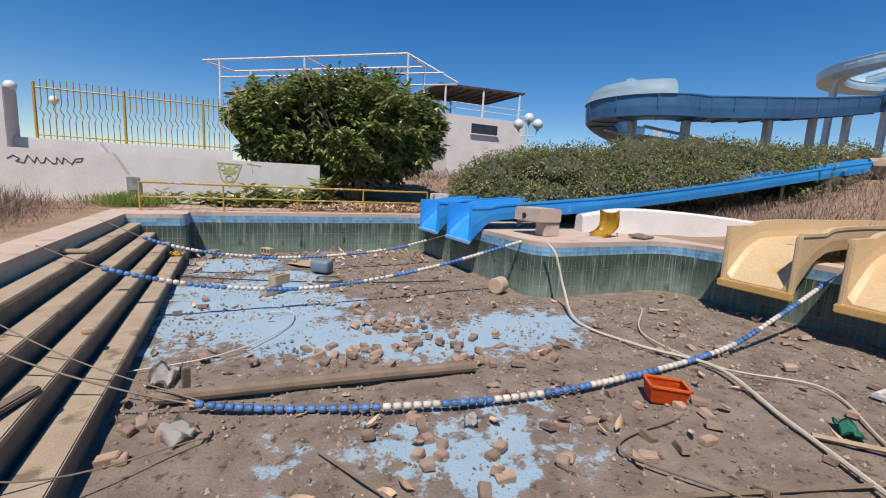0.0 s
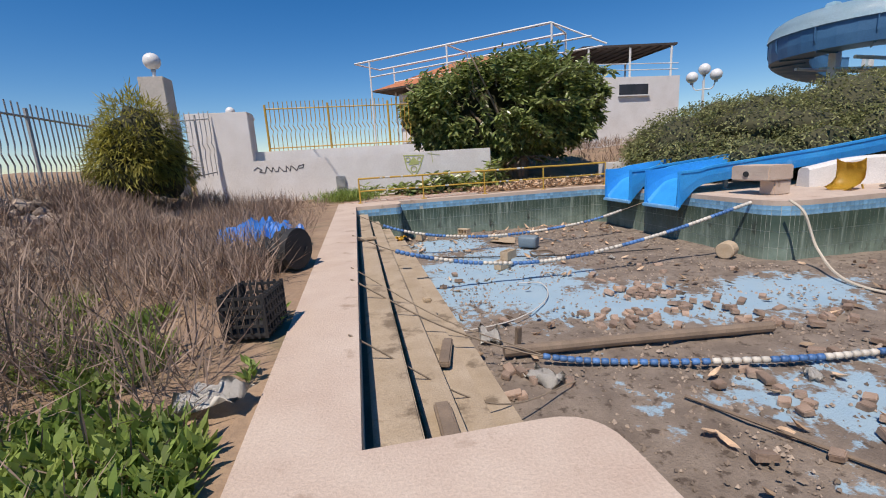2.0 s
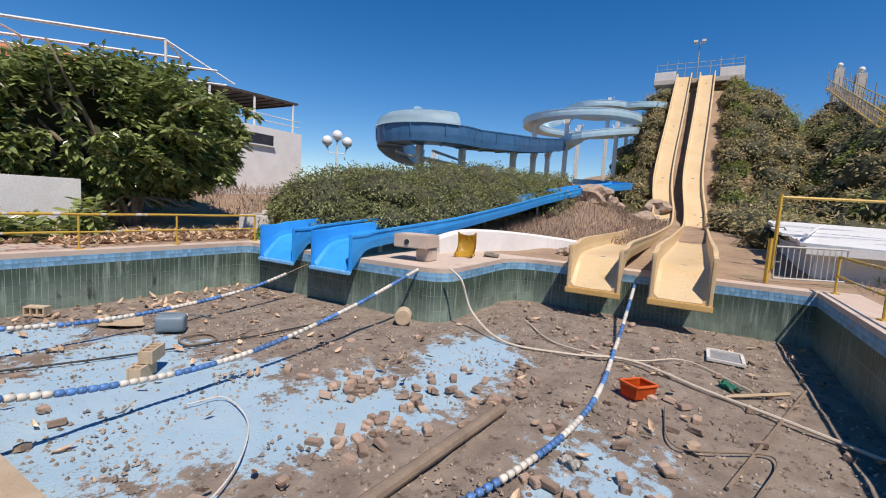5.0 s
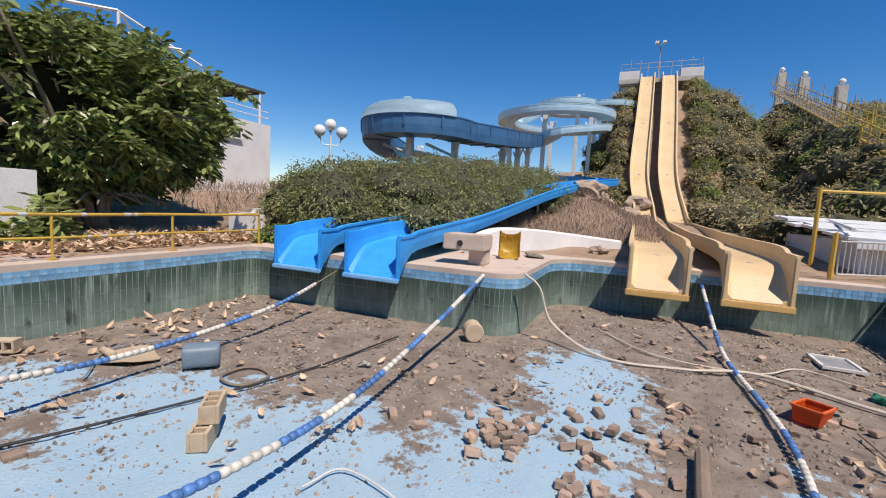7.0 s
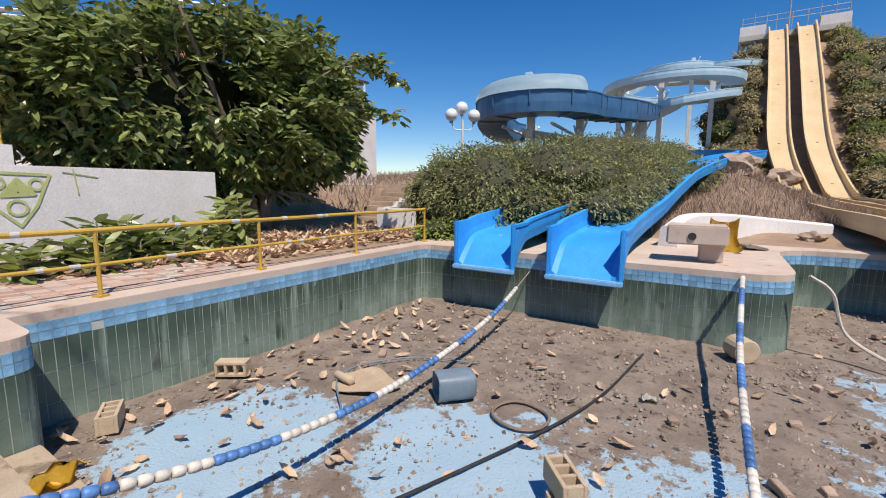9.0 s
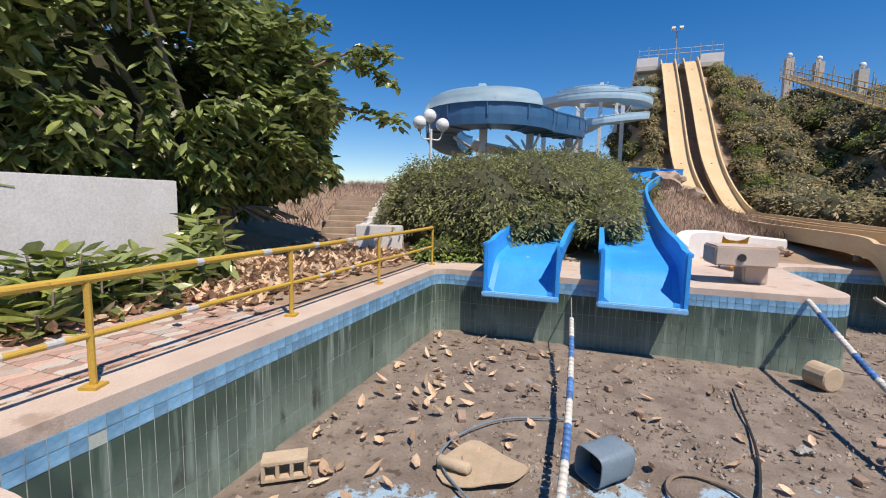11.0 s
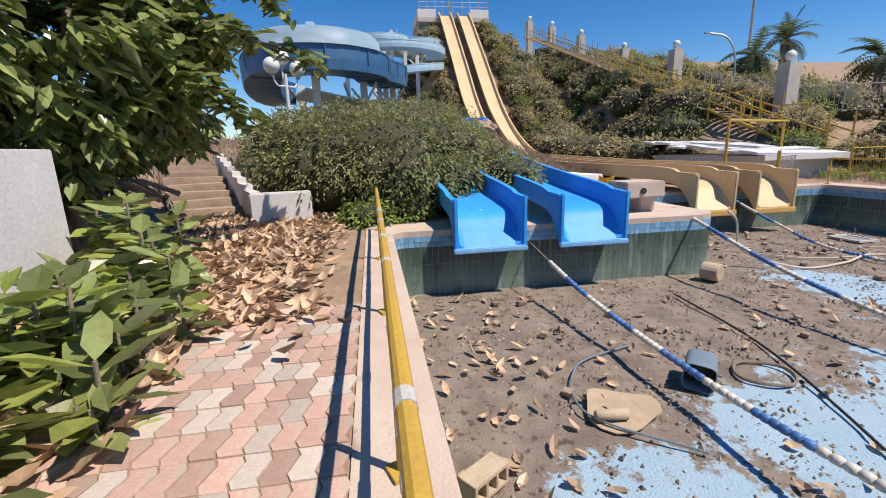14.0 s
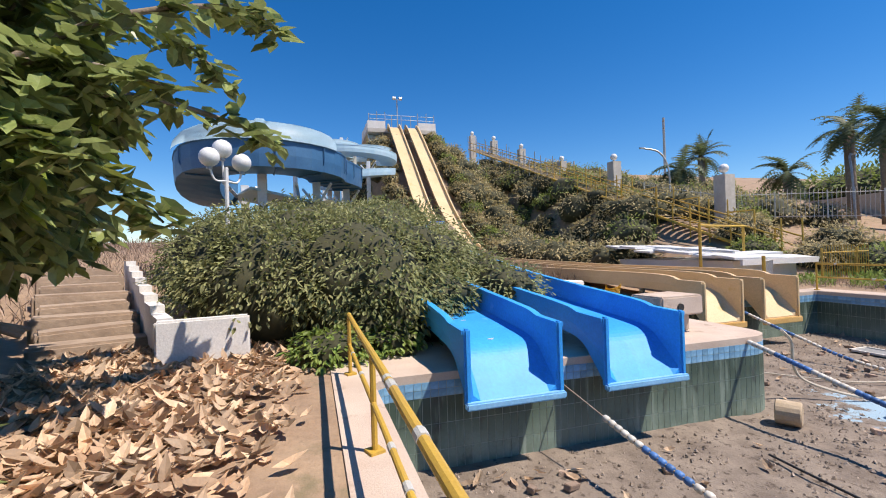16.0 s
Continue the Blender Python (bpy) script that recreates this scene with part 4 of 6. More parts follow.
tub_chair()
lid = thing("drain_cover", (9.6, 7.1, 0), "rusty dark drain cover lying on the deck", "drain cover")
part("plate", boxed((9.6, 7.1, 0.06), (0.7, 0.45, 0.05), 20, 6, bevel=0.01), "riser", lid)
part("grip", bar([(9.5, 7.1, 0.1), (9.6, 7.1, 0.13), (9.7, 7.1, 0.1)], 0.012), "metal", lid)

# ---- pump house roof, gate and yellow stairs to the south-east ----
def pump_house():
    p = thing("pump_house", (16, -3, 0), "low white shed with a broken white board roof", "shed")
    part("wall", boxed((16.6, -3.0, 0.4), (6.6, 3.4, 1.0)), "white_wall", p)
    for k in range(7):
        x = 13.3 + 1.1 * k
        part("roof_board", boxed((x, -3.0 + 0.12 * (k % 3), 1.0 + 0.03 * (k % 2) + 0.085 * k), (1.06, 4.2 - 0.25 * (k % 2), 0.09), (-3, 2, 4)[k % 3], (1.5, -1, 2)[k % 3], (-6, -4, -5)[k % 3]), "white_paint", p)
    part("fascia", boxed((12.7, -3.0, 0.85), (0.1, 4.0, 0.22)), "white_wall", p)
    part("beam", bar([(13, -1.0, 1.25), (20, -2.6, 1.55)], 0.06, 6), "white_paint", p)


pump_house()


def yellow_gate():
    g = thing("crowd_barrier", (11.3, -0.2, 0), "yellow tubular barrier beside the slide", "barrier")
    a, b = Vector((11.2, -0.15, 0)), Vector((12.1, -1.75, 0))
    part("frame", bar([a + Vector((0, 0, 0.12)), a + Vector((0, 0, 0.95)), b + Vector((0, 0, 0.95)), b + Vector((0, 0, 0.12)), a + Vector((0, 0, 0.12))], 0.025), "bare_rail", g)
    for k in range(1, 12):
        p = a.lerp(b, k / 12)
        part("upright", bar([p + Vector((0, 0, 0.12)), p + Vector((0, 0, 0.95))], 0.012, 6), "bare_rail", g)
    q = thing("timber_frame", (11.0, 0.05, 0), "yellow steel posts with a high crossbar", "post frame")
    part("post", bar([(11.1, 0.0, 0), (11.1, 0.0, 1.15)], 0.06, 6), "yellow_rail", q)
    part("post", bar([(14.0, -0.45, 0), (14.0, -0.45, 2.45)], 0.06, 6), "yellow_rail", q)
    part("post", bar([(15.5, -4.6, 0), (15.5, -4.6, 2.4)], 0.06, 6), "yellow_rail", q)
    part("crossbar", bar([(14.0, -0.45, 2.35), (15.5, -4.8, 2.35)], 0.05, 6), "yellow_rail", q)
    f = picket_fence((11.9, -4.0), (11.9, -6.6), 0.0, 0.0, 1.25, "yellow_rail", "yellow steel fence panel by the pump shed", 0.13, False, "yellow_fence")


yellow_gate()


def hill_stairs():
    s = thing("hill_stairs", (14, -6, 0.5), "yellow steel staircase climbing the scrubby hill", "stairs")
    a, b = Vector((15.5, -7.0, 0.7)), Vector((65, -9.6, 17.6))
    n = 36
    for off in (0.0, -1.4):
        o = Vector((0, off, 0))
        part("stringer", bar([a + o, b + o], 0.09, 6), "yellow_rail", s)
        part("handrail", bar([a + o + Vector((0, 0, 1.1)), b + o + Vector((0, 0, 1.1))], 0.045, 6), "yellow_rail", s)
        part("handrail", bar([a + o + Vector((0, 0, 0.55)), b + o + Vector((0, 0, 0.55))], 0.03, 6), "yellow_rail", s)
        for k in range(n + 1):
            p = a.lerp(b, k / n) + o
            part("post", bar([p - Vector((0, 0, 0.6)), p + Vector((0, 0, 1.15 if k % 3 else 2.0))], 0.045, 6), "yellow_rail" if k < 17 else "metal", s)
    tr = bmesh.new()
    for k in range(95):
        p = a.lerp(b, k / 95)
        box(tr, (p.x, p.y - 0.7, p.z), (0.4, 1.35, 0.05))
    part("tread_flight", tr, "tread", s)
    for k in range(4):
        x = 17.5 + 3.4 * k
        zz = 1.3 + 1.1 * k
        part("landing_frame", bar([(x, -7.9, zz), (x, -7.9, zz + 2.0), (x + 1.4, -7.9, zz + 2.0)], 0.05, 6), "yellow_rail", s)


hill_stairs()
picket_fence((23, -12.5), (14, -22), 3.2, 2.6, 1.7, "bare_rail", "pale steel security fence with curved tops", 0.22, False, "security_fence", 12, 0.15)
picket_fence((30, -12.0), (23, -12.3), 5.0, 3.2, 1.7, "bare_rail", "pale steel security fence with curved tops", 0.22, False, "security_fence", 12, 0.15)
bw = boxed((19.5, -29, 3.2), (44, 0.3, 4.2), -14)
tagged(part("wall_boundary", bw, "beige_wall"), "long beige boundary wall under the palms", "wall", kind="structure")
for x, y, zb, lean in ((28.5, -13.2, 4.5, 1), (20.0, -20, 2.5, -1)):
    l = thing("bent_lamp_post", (x, y, zb), "thin dark curved lamp post", "lamp post")
    part("pole", bar(spline([(x, y, zb), (x + 0.1, y, zb + 3.2), (x + 0.5, y + 0.5 * lean, zb + 4.6), (x + 1.0, y + 1.6 * lean, zb + 5.0)], 14), 0.07, 6), "metal", l)
    part("lamp_head", boxed((x + 1.0, y + 1.7 * lean, zb + 5.0), (0.15, 0.5, 0.1)), "metal", l)
py = thing("power_pylon", (60, -44, 5), "distant wooden power pole with crossarms", "power pole")
part("pole", bar([(60, -43, 4), (60, -43, 23)], 0.2, 6), "metal", py)
for z in (22.4, 21.2):
    part("crossarm", boxed((60, -43, z), (2.2, 0.15, 0.15), -40), "metal", py)

# ---- plants ----
def leaves(name, spots, length, width, mat, parent=None, label="", droop=0.5, fold=0.25, seed=1, curl=0.0, narrow=False):
    """One mesh of many single leaves; spots are (place, way out)."""
    rnd = random.Random(seed)
    verts, faces = [], []
    for p, out in spots:
        L = length * rnd.uniform(0.65, 1.25)
        W = width * rnd.uniform(0.75, 1.2)
        d = (Vector(out) + Vector((rnd.uniform(-1, 1), rnd.uniform(-1, 1), rnd.uniform(-1, 0.8))) * droop).normalized()
        s = d.cross(Vector((rnd.uniform(-0.5, 0.5), rnd.uniform(-0.5, 0.5), 1)))
        s = s.normalized() if s.length > 1e-3 else Vector((1, 0, 0))
        u = s.cross(d)
        P = Vector(p)
        i = len(verts)
        c = curl * rnd.uniform(0.3, 1.4)
        if narrow:
            verts += [P, P + d * L * 0.5 + s * W / 2, P + d * L, P + d * L * 0.5 - s * W / 2]
            faces += [(i, i + 1, i + 2, i + 3)]
        else:
            mid = P + d * L * 0.5 - u * W * fold
            verts += [P, P + d * L * 0.3 + s * W * 0.46, P + d * L * 0.68 + s * W * 0.42 + u * c * L * 0.3, P + d * L + u * c * L - u * L * 0.1,
                      P + d * L * 0.68 - s * W * 0.42 + u * c * L * 0.3, P + d * L * 0.3 - s * W * 0.46, mid]
            faces += [(i, i + 1, i + 6), (i + 1, i + 2, i + 6), (i + 2, i + 3, i + 6), (i + 3, i + 4, i + 6), (i + 4, i + 5, i + 6), (i + 5, i, i + 6)]
    return raw(name, [tuple(v) for v in verts], faces, mat, parent, label)


def rubber_tree():
    t = thing("rubber_tree", (4.6, 18.6, 0.3), "large rubber tree with glossy dark leaves over the wall", "tree")
    rnd = random.Random(3)
    base = Vector((4.6, 18.4, 0.2))
    trunk = bmesh.new()
    tips = []
    for k in range(13):
        a = 2 * math.pi * k / 13 + rnd.uniform(-0.2, 0.2)
        reach = rnd.uniform(2.0, 3.8)
        end = Vector((3.6 + reach * 1.15 * math.cos(a), 19.6 + reach * 0.7 * math.sin(a), rnd.uniform(2.6, 5.8)))
        pts = spline([base + Vector((0.2 * math.cos(a), 0.2 * math.sin(a), 0)), base.lerp(end, 0.35) + Vector((0, 0, 0.5)), end], 10)
        tube(trunk, pts, [0.13 - 0.011 * i for i in range(10)], 7)
        tips.append(end)
    for k in range(10):
        a = rnd.uniform(3.4, 6.0)
        p = base + Vector((rnd.uniform(-2.2, 1.6), -0.6, 0.2))
        tube(trunk, spline([base + Vector((0, -0.2, 0.8)), (base + p) / 2 + Vector((0, -0.3, 0.9)), p + Vector((0.5 * math.cos(a), 0.6 * math.sin(a), 0.5))], 8), 0.03, 5)
    # boughs that hang out over the terrace and the path
    hang = [[(4.8, 17.2, 3.2), (4.9, 16.2, 3.9), (5.2, 15.2, 4.3), (5.7, 14.75, 4.35)], [(5.0, 17.2, 3.0), (5.2, 16.2, 3.3), (5.8, 15.2, 3.2), (6.5, 14.9, 3.15)],
            [(4.9, 17.6, 3.0), (4.7, 16.6, 3.4), (4.9, 15.7, 3.3)], [(4.8, 17.6, 3.6), (4.6, 16.8, 4.6), (5.0, 15.9, 4.9)], [(5.2, 17.4, 4.2), (6.6, 16.2, 4.6), (7.4, 15.6, 4.3)],
            [(4.2, 16.9, 2.8), (4.4, 16.2, 2.5), (4.9, 15.8, 2.0)]]
    spots = []
    for h in hang:
        pts = spline(h, 14)
        tube(trunk, pts, [0.045 - 0.0025 * i for i in range(14)], 5)
        for p in pts[3:]:
            for q in range(9):
                a = rnd.uniform(0, 6.28)
                spots.append((p + Vector((rnd.gauss(0, 0.06), rnd.gauss(0, 0.06), rnd.gauss(0, 0.06))), (math.cos(a), math.sin(a), rnd.uniform(-0.7, 0.2))))
    part("trunk", trunk, "bark", t, smooth=True)
    trunk_tips = bmesh.new()
    # clusters of leaves over an uneven crown
    n = 0
    while n < 2000:
        v = Vector((rnd.gauss(0, 1), rnd.gauss(0, 1), rnd.gauss(0, 1))).normalized()
        k = 0.62 + 0.38 * rnd.random() ** 0.5
        bump = 1 + 0.22 * noise.noise(v * 2.3 + Vector((5, 2, 1)))
        c = Vector((4.3 + 4.7 * v.x * k * bump, 19.4 + 2.9 * v.y * k * bump, 3.2 + 2.5 * v.z * k * bump))
        if c.x < 3.2 and c.y < 17.5 or c.z < 0.7:
            continue
        if c.z > min(4.35 + 0.24 * max(c.x, -0.5), 5.9):
            continue
        if c.x > 7.2 and c.z < 1.6:
            continue
        n += 1
        for q in range(rnd.randint(9, 14)):
            a = 2.4 * q
            spots.append((c + Vector((rnd.gauss(0, 0.05), rnd.gauss(0, 0.05), 0.03 * q)), Vector((math.cos(a), math.sin(a), rnd.uniform(-1.0, 0.15))) + v * 0.55))
    # upright shoots that break the outline
    for k in range(90):
        a, el = rnd.uniform(0, 6.28), rnd.uniform(0.35, 1.3)
        o = Vector((4.3 + 4.4 * math.cos(a) * math.cos(el), 19.3 + 2.7 * math.sin(a) * math.cos(el), 3.2 + 2.35 * math.sin(el)))
        o.z = min(o.z, 4.1 + 0.24 * max(o.x, -0.5))
        way = Vector((0.5 * math.cos(a), 0.5 * math.sin(a), 1.0)).normalized()
        L = rnd.uniform(0.35, 0.9)
        tube(trunk_tips, [o - way * 0.5, o + way * L], [0.02, 0.008], 4)
        for q in range(16):
            b = 2.4 * q
            spots.append((o + way * L * q / 15, Vector((math.cos(b), math.sin(b), 0.5))))
    part("shoot", trunk_tips, "bark", t)["kind"] = "stuff"
    crown = leaves("crown", spots, 0.32, 0.145, "leaf", t, droop=0.35, seed=5)
    some = [s for s in spots if rnd.random() < 0.1]
    crown["kind"] = "stuff"
    shoots = leaves("young_foliage", some, 0.31, 0.12, "leaf_light", t, "yellow-green young leaves", droop=0.3, seed=6)
    shoots["kind"] = "stuff"
    # Solid lump whose dark colour stands for the shade within the crown.
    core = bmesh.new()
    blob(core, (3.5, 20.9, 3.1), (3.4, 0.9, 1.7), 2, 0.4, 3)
    part("inner_crown", core, "foliage_shade", t, "solid lump coloured dark for the shade inside the crown")


rubber_tree()


def sapling(x, y, n, hgt, seed):
    rnd = random.Random(seed)
    s = thing("rubber_plant", (x, y, 0), "low rubber plant shoots with yellow-edged leaves under the wall", "plant", "rubber plants")
    spots, young = [], []
    for k in range(n):
        top = Vector((x + rnd.gauss(0, 0.3), y + rnd.gauss(0, 0.22), hgt * rnd.uniform(0.4, 1.0)))
        part("stem", bar([(top.x + rnd.uniform(-0.1, 0.1), top.y, -0.05), top], 0.014, 5), "bark", s)
        for q in range(18):
            a = 2.4 * q + rnd.random()
            (young if rnd.random() < 0.3 else spots).append((top - Vector((0, 0, 0.035 * q)), (math.cos(a), math.sin(a), 0.55 - 0.09 * q)))
    clump = leaves("foliage", spots, 0.36, 0.16, "leaf", s, droop=0.2, seed=seed)
    clump["kind"] = "stuff"
    clump = leaves("young_foliage", young, 0.36, 0.16, "leaf_light", s, "yellow-green leaves", droop=0.2, seed=seed + 1)
    clump["kind"] = "stuff"


for k, (x, y, n, h) in enumerate(((-0.6, 16.2, 7, 0.55), (0.2, 16.5, 9, 0.75), (0.9, 16.3, 9, 0.7), (1.6, 16.6, 9, 0.85), (2.3, 16.5, 8, 0.8), (1.2, 15.85, 6, 0.5), (-0.1, 15.75, 6, 0.45), (2.9, 16.9, 7, 1.1), (-1.3, 16.6, 6, 0.5), (-2.3, 16.8, 5, 0.5))):
    sapling(x, y, n, h, 20 + k)


def shrub(name, label, lumps, count, leaf_len, leaf_w, mat, seed, core="foliage_shade", narrow=False, category="bush", shell=0.12):
    """A shrub of several lumps clothed in small leaves."""
    rnd = random.Random(seed)
    c0 = lumps[0][0]
    s = thing(name, (c0[0], c0[1], max(height(c0[0], c0[1]), 0)), label, category)
    # Lumps behind the leaves, with inner shade put into their colour.
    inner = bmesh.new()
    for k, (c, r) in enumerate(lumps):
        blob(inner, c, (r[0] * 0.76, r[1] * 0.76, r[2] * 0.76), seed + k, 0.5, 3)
    part("core", inner, core, s, "solid core coloured dark for the shade among the leaves", True)
    tot = sum(r[0] * r[1] + r[1] * r[2] + r[0] * r[2] for _, r in lumps)
    spots = []
    for k, (c, r) in enumerate(lumps):
        for _ in range(int(count * (r[0] * r[1] + r[1] * r[2] + r[0] * r[2]) / tot)):
            v = Vector((rnd.gauss(0, 1), rnd.gauss(0, 1), abs(rnd.gauss(0, 1)) - 0.35)).normalized()
            f = 1 + 0.26 * noise.noise(v * 2.4 + Vector((seed + k, 0, 0))) + 0.2 * noise.noise(v * 7 + Vector((0, seed + k, 0))) + rnd.uniform(-shell, 0.05)
            p = Vector((c[0] + v.x * r[0] * f, c[1] + v.y * r[1] * f, c[2] + v.z * r[2] * f))
            if p.z < height(p.x, p.y) - 0.05:
                continue
            spots.append((p, v * 0.8 + Vector((0, 0, -0.45))))
    fol = leaves("foliage", spots, leaf_len, leaf_w, mat, s, droop=0.6, seed=seed, narrow=narrow)
    fol["kind"] = "stuff"
    return s


shrub("hedge", "dense grey-green hedge grown over the slides", [((9.2, 13.4, 0.9), (2.0, 1.7, 1.45)), ((9.6, 15.0, 1.0), (1.8, 1.5, 1.35)), ((11.5, 12.8, 1.3), (2.6, 2.4, 1.65)), ((11.6, 15.2, 1.5), (2.2, 1.8, 1.5)),
      ((14.5, 12.5, 1.6), (2.8, 2.4, 1.75)), ((17.5, 12.0, 1.9), (2.8, 2.3, 1.7)), ((20.5, 11.6, 2.2), (2.6, 2.2, 1.6)), ((23.5, 11.4, 2.5), (2.4, 2.0, 1.4)), ((8.4, 13.0, 0.4), (1.3, 1.1, 0.9)), ((14.5, 15.0, 1.7), (2.4, 2.0, 1.5)), ((10.3, 11.9, 0.75), (1.7, 1.1, 1.0)), ((13.4, 11.5, 0.95), (2.0, 1.1, 1.0)), ((17, 10.9, 1.3), (2.2, 1.1, 1.0)), ((26.5, 11.0, 2.6), (2.4, 1.8, 1.4)), ((29.5, 11.2, 2.9), (2.4, 1.8, 1.4)), ((10.6, 16.3, 0.95), (1.5, 1.0, 1.25)), ((12.6, 17.0, 1.35), (1.8, 1.1, 1.35)), ((15.5, 17.2, 1.8), (2.0, 1.3, 1.4)), ((18.5, 14.5, 2.3), (2.4, 2.0, 1.6)), ((22, 13.5, 2.6), (2.4, 2.0, 1.5)), ((9.3, 10.35, 0.75), (1.3, 0.8, 0.6)), ((11.2, 10.3, 0.95), (1.5, 0.85, 0.8)), ((13.6, 10.2, 1.25), (1.8, 0.85, 0.85)), ((16.4, 10.0, 1.65), (1.8, 0.85, 0.85)), ((8.5, 12.1, 0.75), (0.8, 0.75, 0.55))],
      85000, 0.13, 0.055, "bush", 11, shell=0.16)
shrub("weed_clump", "fresh green weeds beside the rail end", [((7.2, 14.2, 0.15), (0.6, 0.6, 0.35)), ((7.4, 13.2, 0.15), (0.5, 0.5, 0.3))], 900, 0.12, 0.06, "weed", 13, category="weeds")
shrub("conifer_shrub", "yellow-green feathery shrub by the iron fence", [((-8.1, 11.6, 2.05), (0.85, 0.85, 1.2)), ((-8.3, 11.3, 1.5), (0.8, 0.8, 0.9)), ((-7.8, 11.9, 1.4), (0.7, 0.7, 0.8))], 9000, 0.26, 0.03, "conifer", 17, narrow=True, core="foliage_shade")


def hill_scrub():
    rnd = random.Random(31)
    k = 0
    spots_for = [(x, y) for x in range(15, 60, 2) for y in range(-20, 12, 2)]
    for x, y in spots_for:
        x, y = x + rnd.uniform(-0.9, 0.9), y + rnd.uniform(-0.9, 0.9)
        if -0.6 < y < 6.6 and x < 60 or (y > 4.5 and x < 38 and y < 9) or (-10.5 < y < -5.5 and x < 24) or (y > -6.5 and x < 21 and y < 8):
            continue
        if y < -12.5 and x < 21 or (y > 9 and x > 44):
            continue
        if x < 20 and y > -7:
            continue
        z = height(x, y)
        r = rnd.uniform(1.0, 1.9)
        if y < -10 and y > -14:
            r *= 0.6
        k += 1
        shrub("hill_bush", ("dry olive-brown scrub on the hillside", "green leafy scrub on the hillside")[k % 4 == 0], [((x, y, z + r * 0.25), (r * 1.15, r * 1.15, r * 0.85)), ((x + 0.8, y - 0.5, z + r * 0.2), (r * 0.8, r * 0.8, r * 0.7))],
              900, 0.3, 0.12, "green_bush" if k % 4 == 0 else "hill_bush", 100 + k, narrow=True, shell=0.3, core="foliage_shade")


hill_scrub()
for k in range(17):
    x = 33.5 + 1.25 * k
    y = -0.15 + 0.25 * math.sin(k * 2.1)
    shrub("hill_bush", "dry olive-brown scrub beside the steep slides", [((x, y, height(x, y) + 0.35), (1.3, 0.95, 0.95))], 700, 0.3, 0.12, ("hill_bush", "hill_bush", "green_bush")[k % 3], 400 + k, narrow=True, shell=0.3)
    y = 6.4 + 0.3 * math.sin(k * 1.7)
    shrub("hill_bush", "dry olive-brown scrub beside the steep slides", [((x, y, height(x, y) + 0.2), (1.2, 0.8, 0.75))], 500, 0.3, 0.12, "hill_bush", 430 + k, narrow=True, shell=0.3)
for k, (x, y, r) in enumerate(((16.5, -6.5, 1.0), (14.2, -7.5, 1.0), (12.5, -8.5, 1.1), (10.5, -9.5, 1.2), (8, -10, 1.2), (18.5, -8.5, 1.2), (5, -10.5, 1.2), (16, -11.5, 1.3), (12, -12.5, 1.4), (24, -11.5, 1.3), (8.5, -4.6, 0.55), (7.3, -4.0, 0.5), (10, -5.5, 0.6))):
    shrub("hill_bush", "green leafy scrub below the security fence", [((x, y, height(x, y) + r * 0.3), (r * 1.3, r * 1.2, r * 0.8))], 1600, 0.22, 0.08, ("green_bush", "hill_bush")[k % 2], 300 + k, narrow=True, shell=0.3)


def palm(x, y, z, hgt, seed):
    rnd = random.Random(seed)
    p = thing("palm_tree", (x, y, z), "date palm with feathered fronds bent by wind", "palm", "palms")
    part("trunk", bar([(x, y, z - 0.5), (x + 0.1, y, z + hgt * 0.5), (x + 0.15, y, z + hgt)], [0.42, 0.32, 0.36], 10), "bark", p, smooth=True)
    for k in range(26):
        a, el = rnd.uniform(0, 6.28), rnd.uniform(-0.5, 1.3)
        L = rnd.uniform(2.4, 3.4)
        v, f = [], []
        prev = Vector((x + 0.15, y, z + hgt))
        d = Vector((math.cos(a) * math.cos(el), math.sin(a) * math.cos(el), math.sin(el)))
        for j in range(11):
            s = d.cross(Vector((0, 0, 1))).normalized()
            nxt = prev + d * L / 11
            w = 0.75 * math.sin(math.pi * (j + 1.2) / 12.5)
            for sg in (-1, 1):
                i = len(v)
                tip = prev + s * sg * w + d * 0.35 - Vector((0, 0, 0.25 * w))
                v += [prev, prev + d * L / 17, tip]
                f.append((i, i + 1, i + 2))
                i = len(v)
                m0 = (prev + nxt) / 2
                v += [m0, m0 + d * L / 24, tip + d * L / 22 + Vector((0, 0, 0.1))]
                f.append((i, i + 1, i + 2))
            prev = nxt
            d = (d + Vector((0.05, 0, -0.16))).normalized()
        raw("frond", [tuple(q) for q in v], f, "palm", p)


for k, (x, y, z, h) in enumerate(((38, -27, 5.5, 5.6), (33.5, -19.5, 4.5, 4.2), (23, -25, 3.2, 6.6), (19.5, -22.5, 3.0, 6.4), (29, -27, 4.5, 3.2))):
    palm(x, y, z, h, 60 + k)
shrub("round_tree", "clipped dark green trees behind the boundary wall", [((30, -38, 6.2), (6, 4, 2.4)), ((22, -38, 6.0), (5, 4, 2.2))], 6000, 0.5, 0.25, "green_bush", 71, category="tree", narrow=True)


def scatter_grass(name, label, n, area, length, width, mat, seed, up=1.0, keep=None):
    rnd = random.Random(seed)
    spots = []
    while len(spots) < n:
        x, y = rnd.uniform(area[0], area[1]), rnd.uniform(area[2], area[3])
        if keep and not keep(x, y, rnd):
            continue
        a = rnd.uniform(0, 6.28)
        spots.append(((x, y, max(height(x, y), -0.05) + rnd.random() ** 2 * length * 0.6), (0.6 * math.cos(a), 0.6 * math.sin(a), up)))
    g = leaves(name, spots, length, width, mat, droop=0.6, seed=seed, narrow=True)
    tagged(g, label, "grass", kind="stuff")


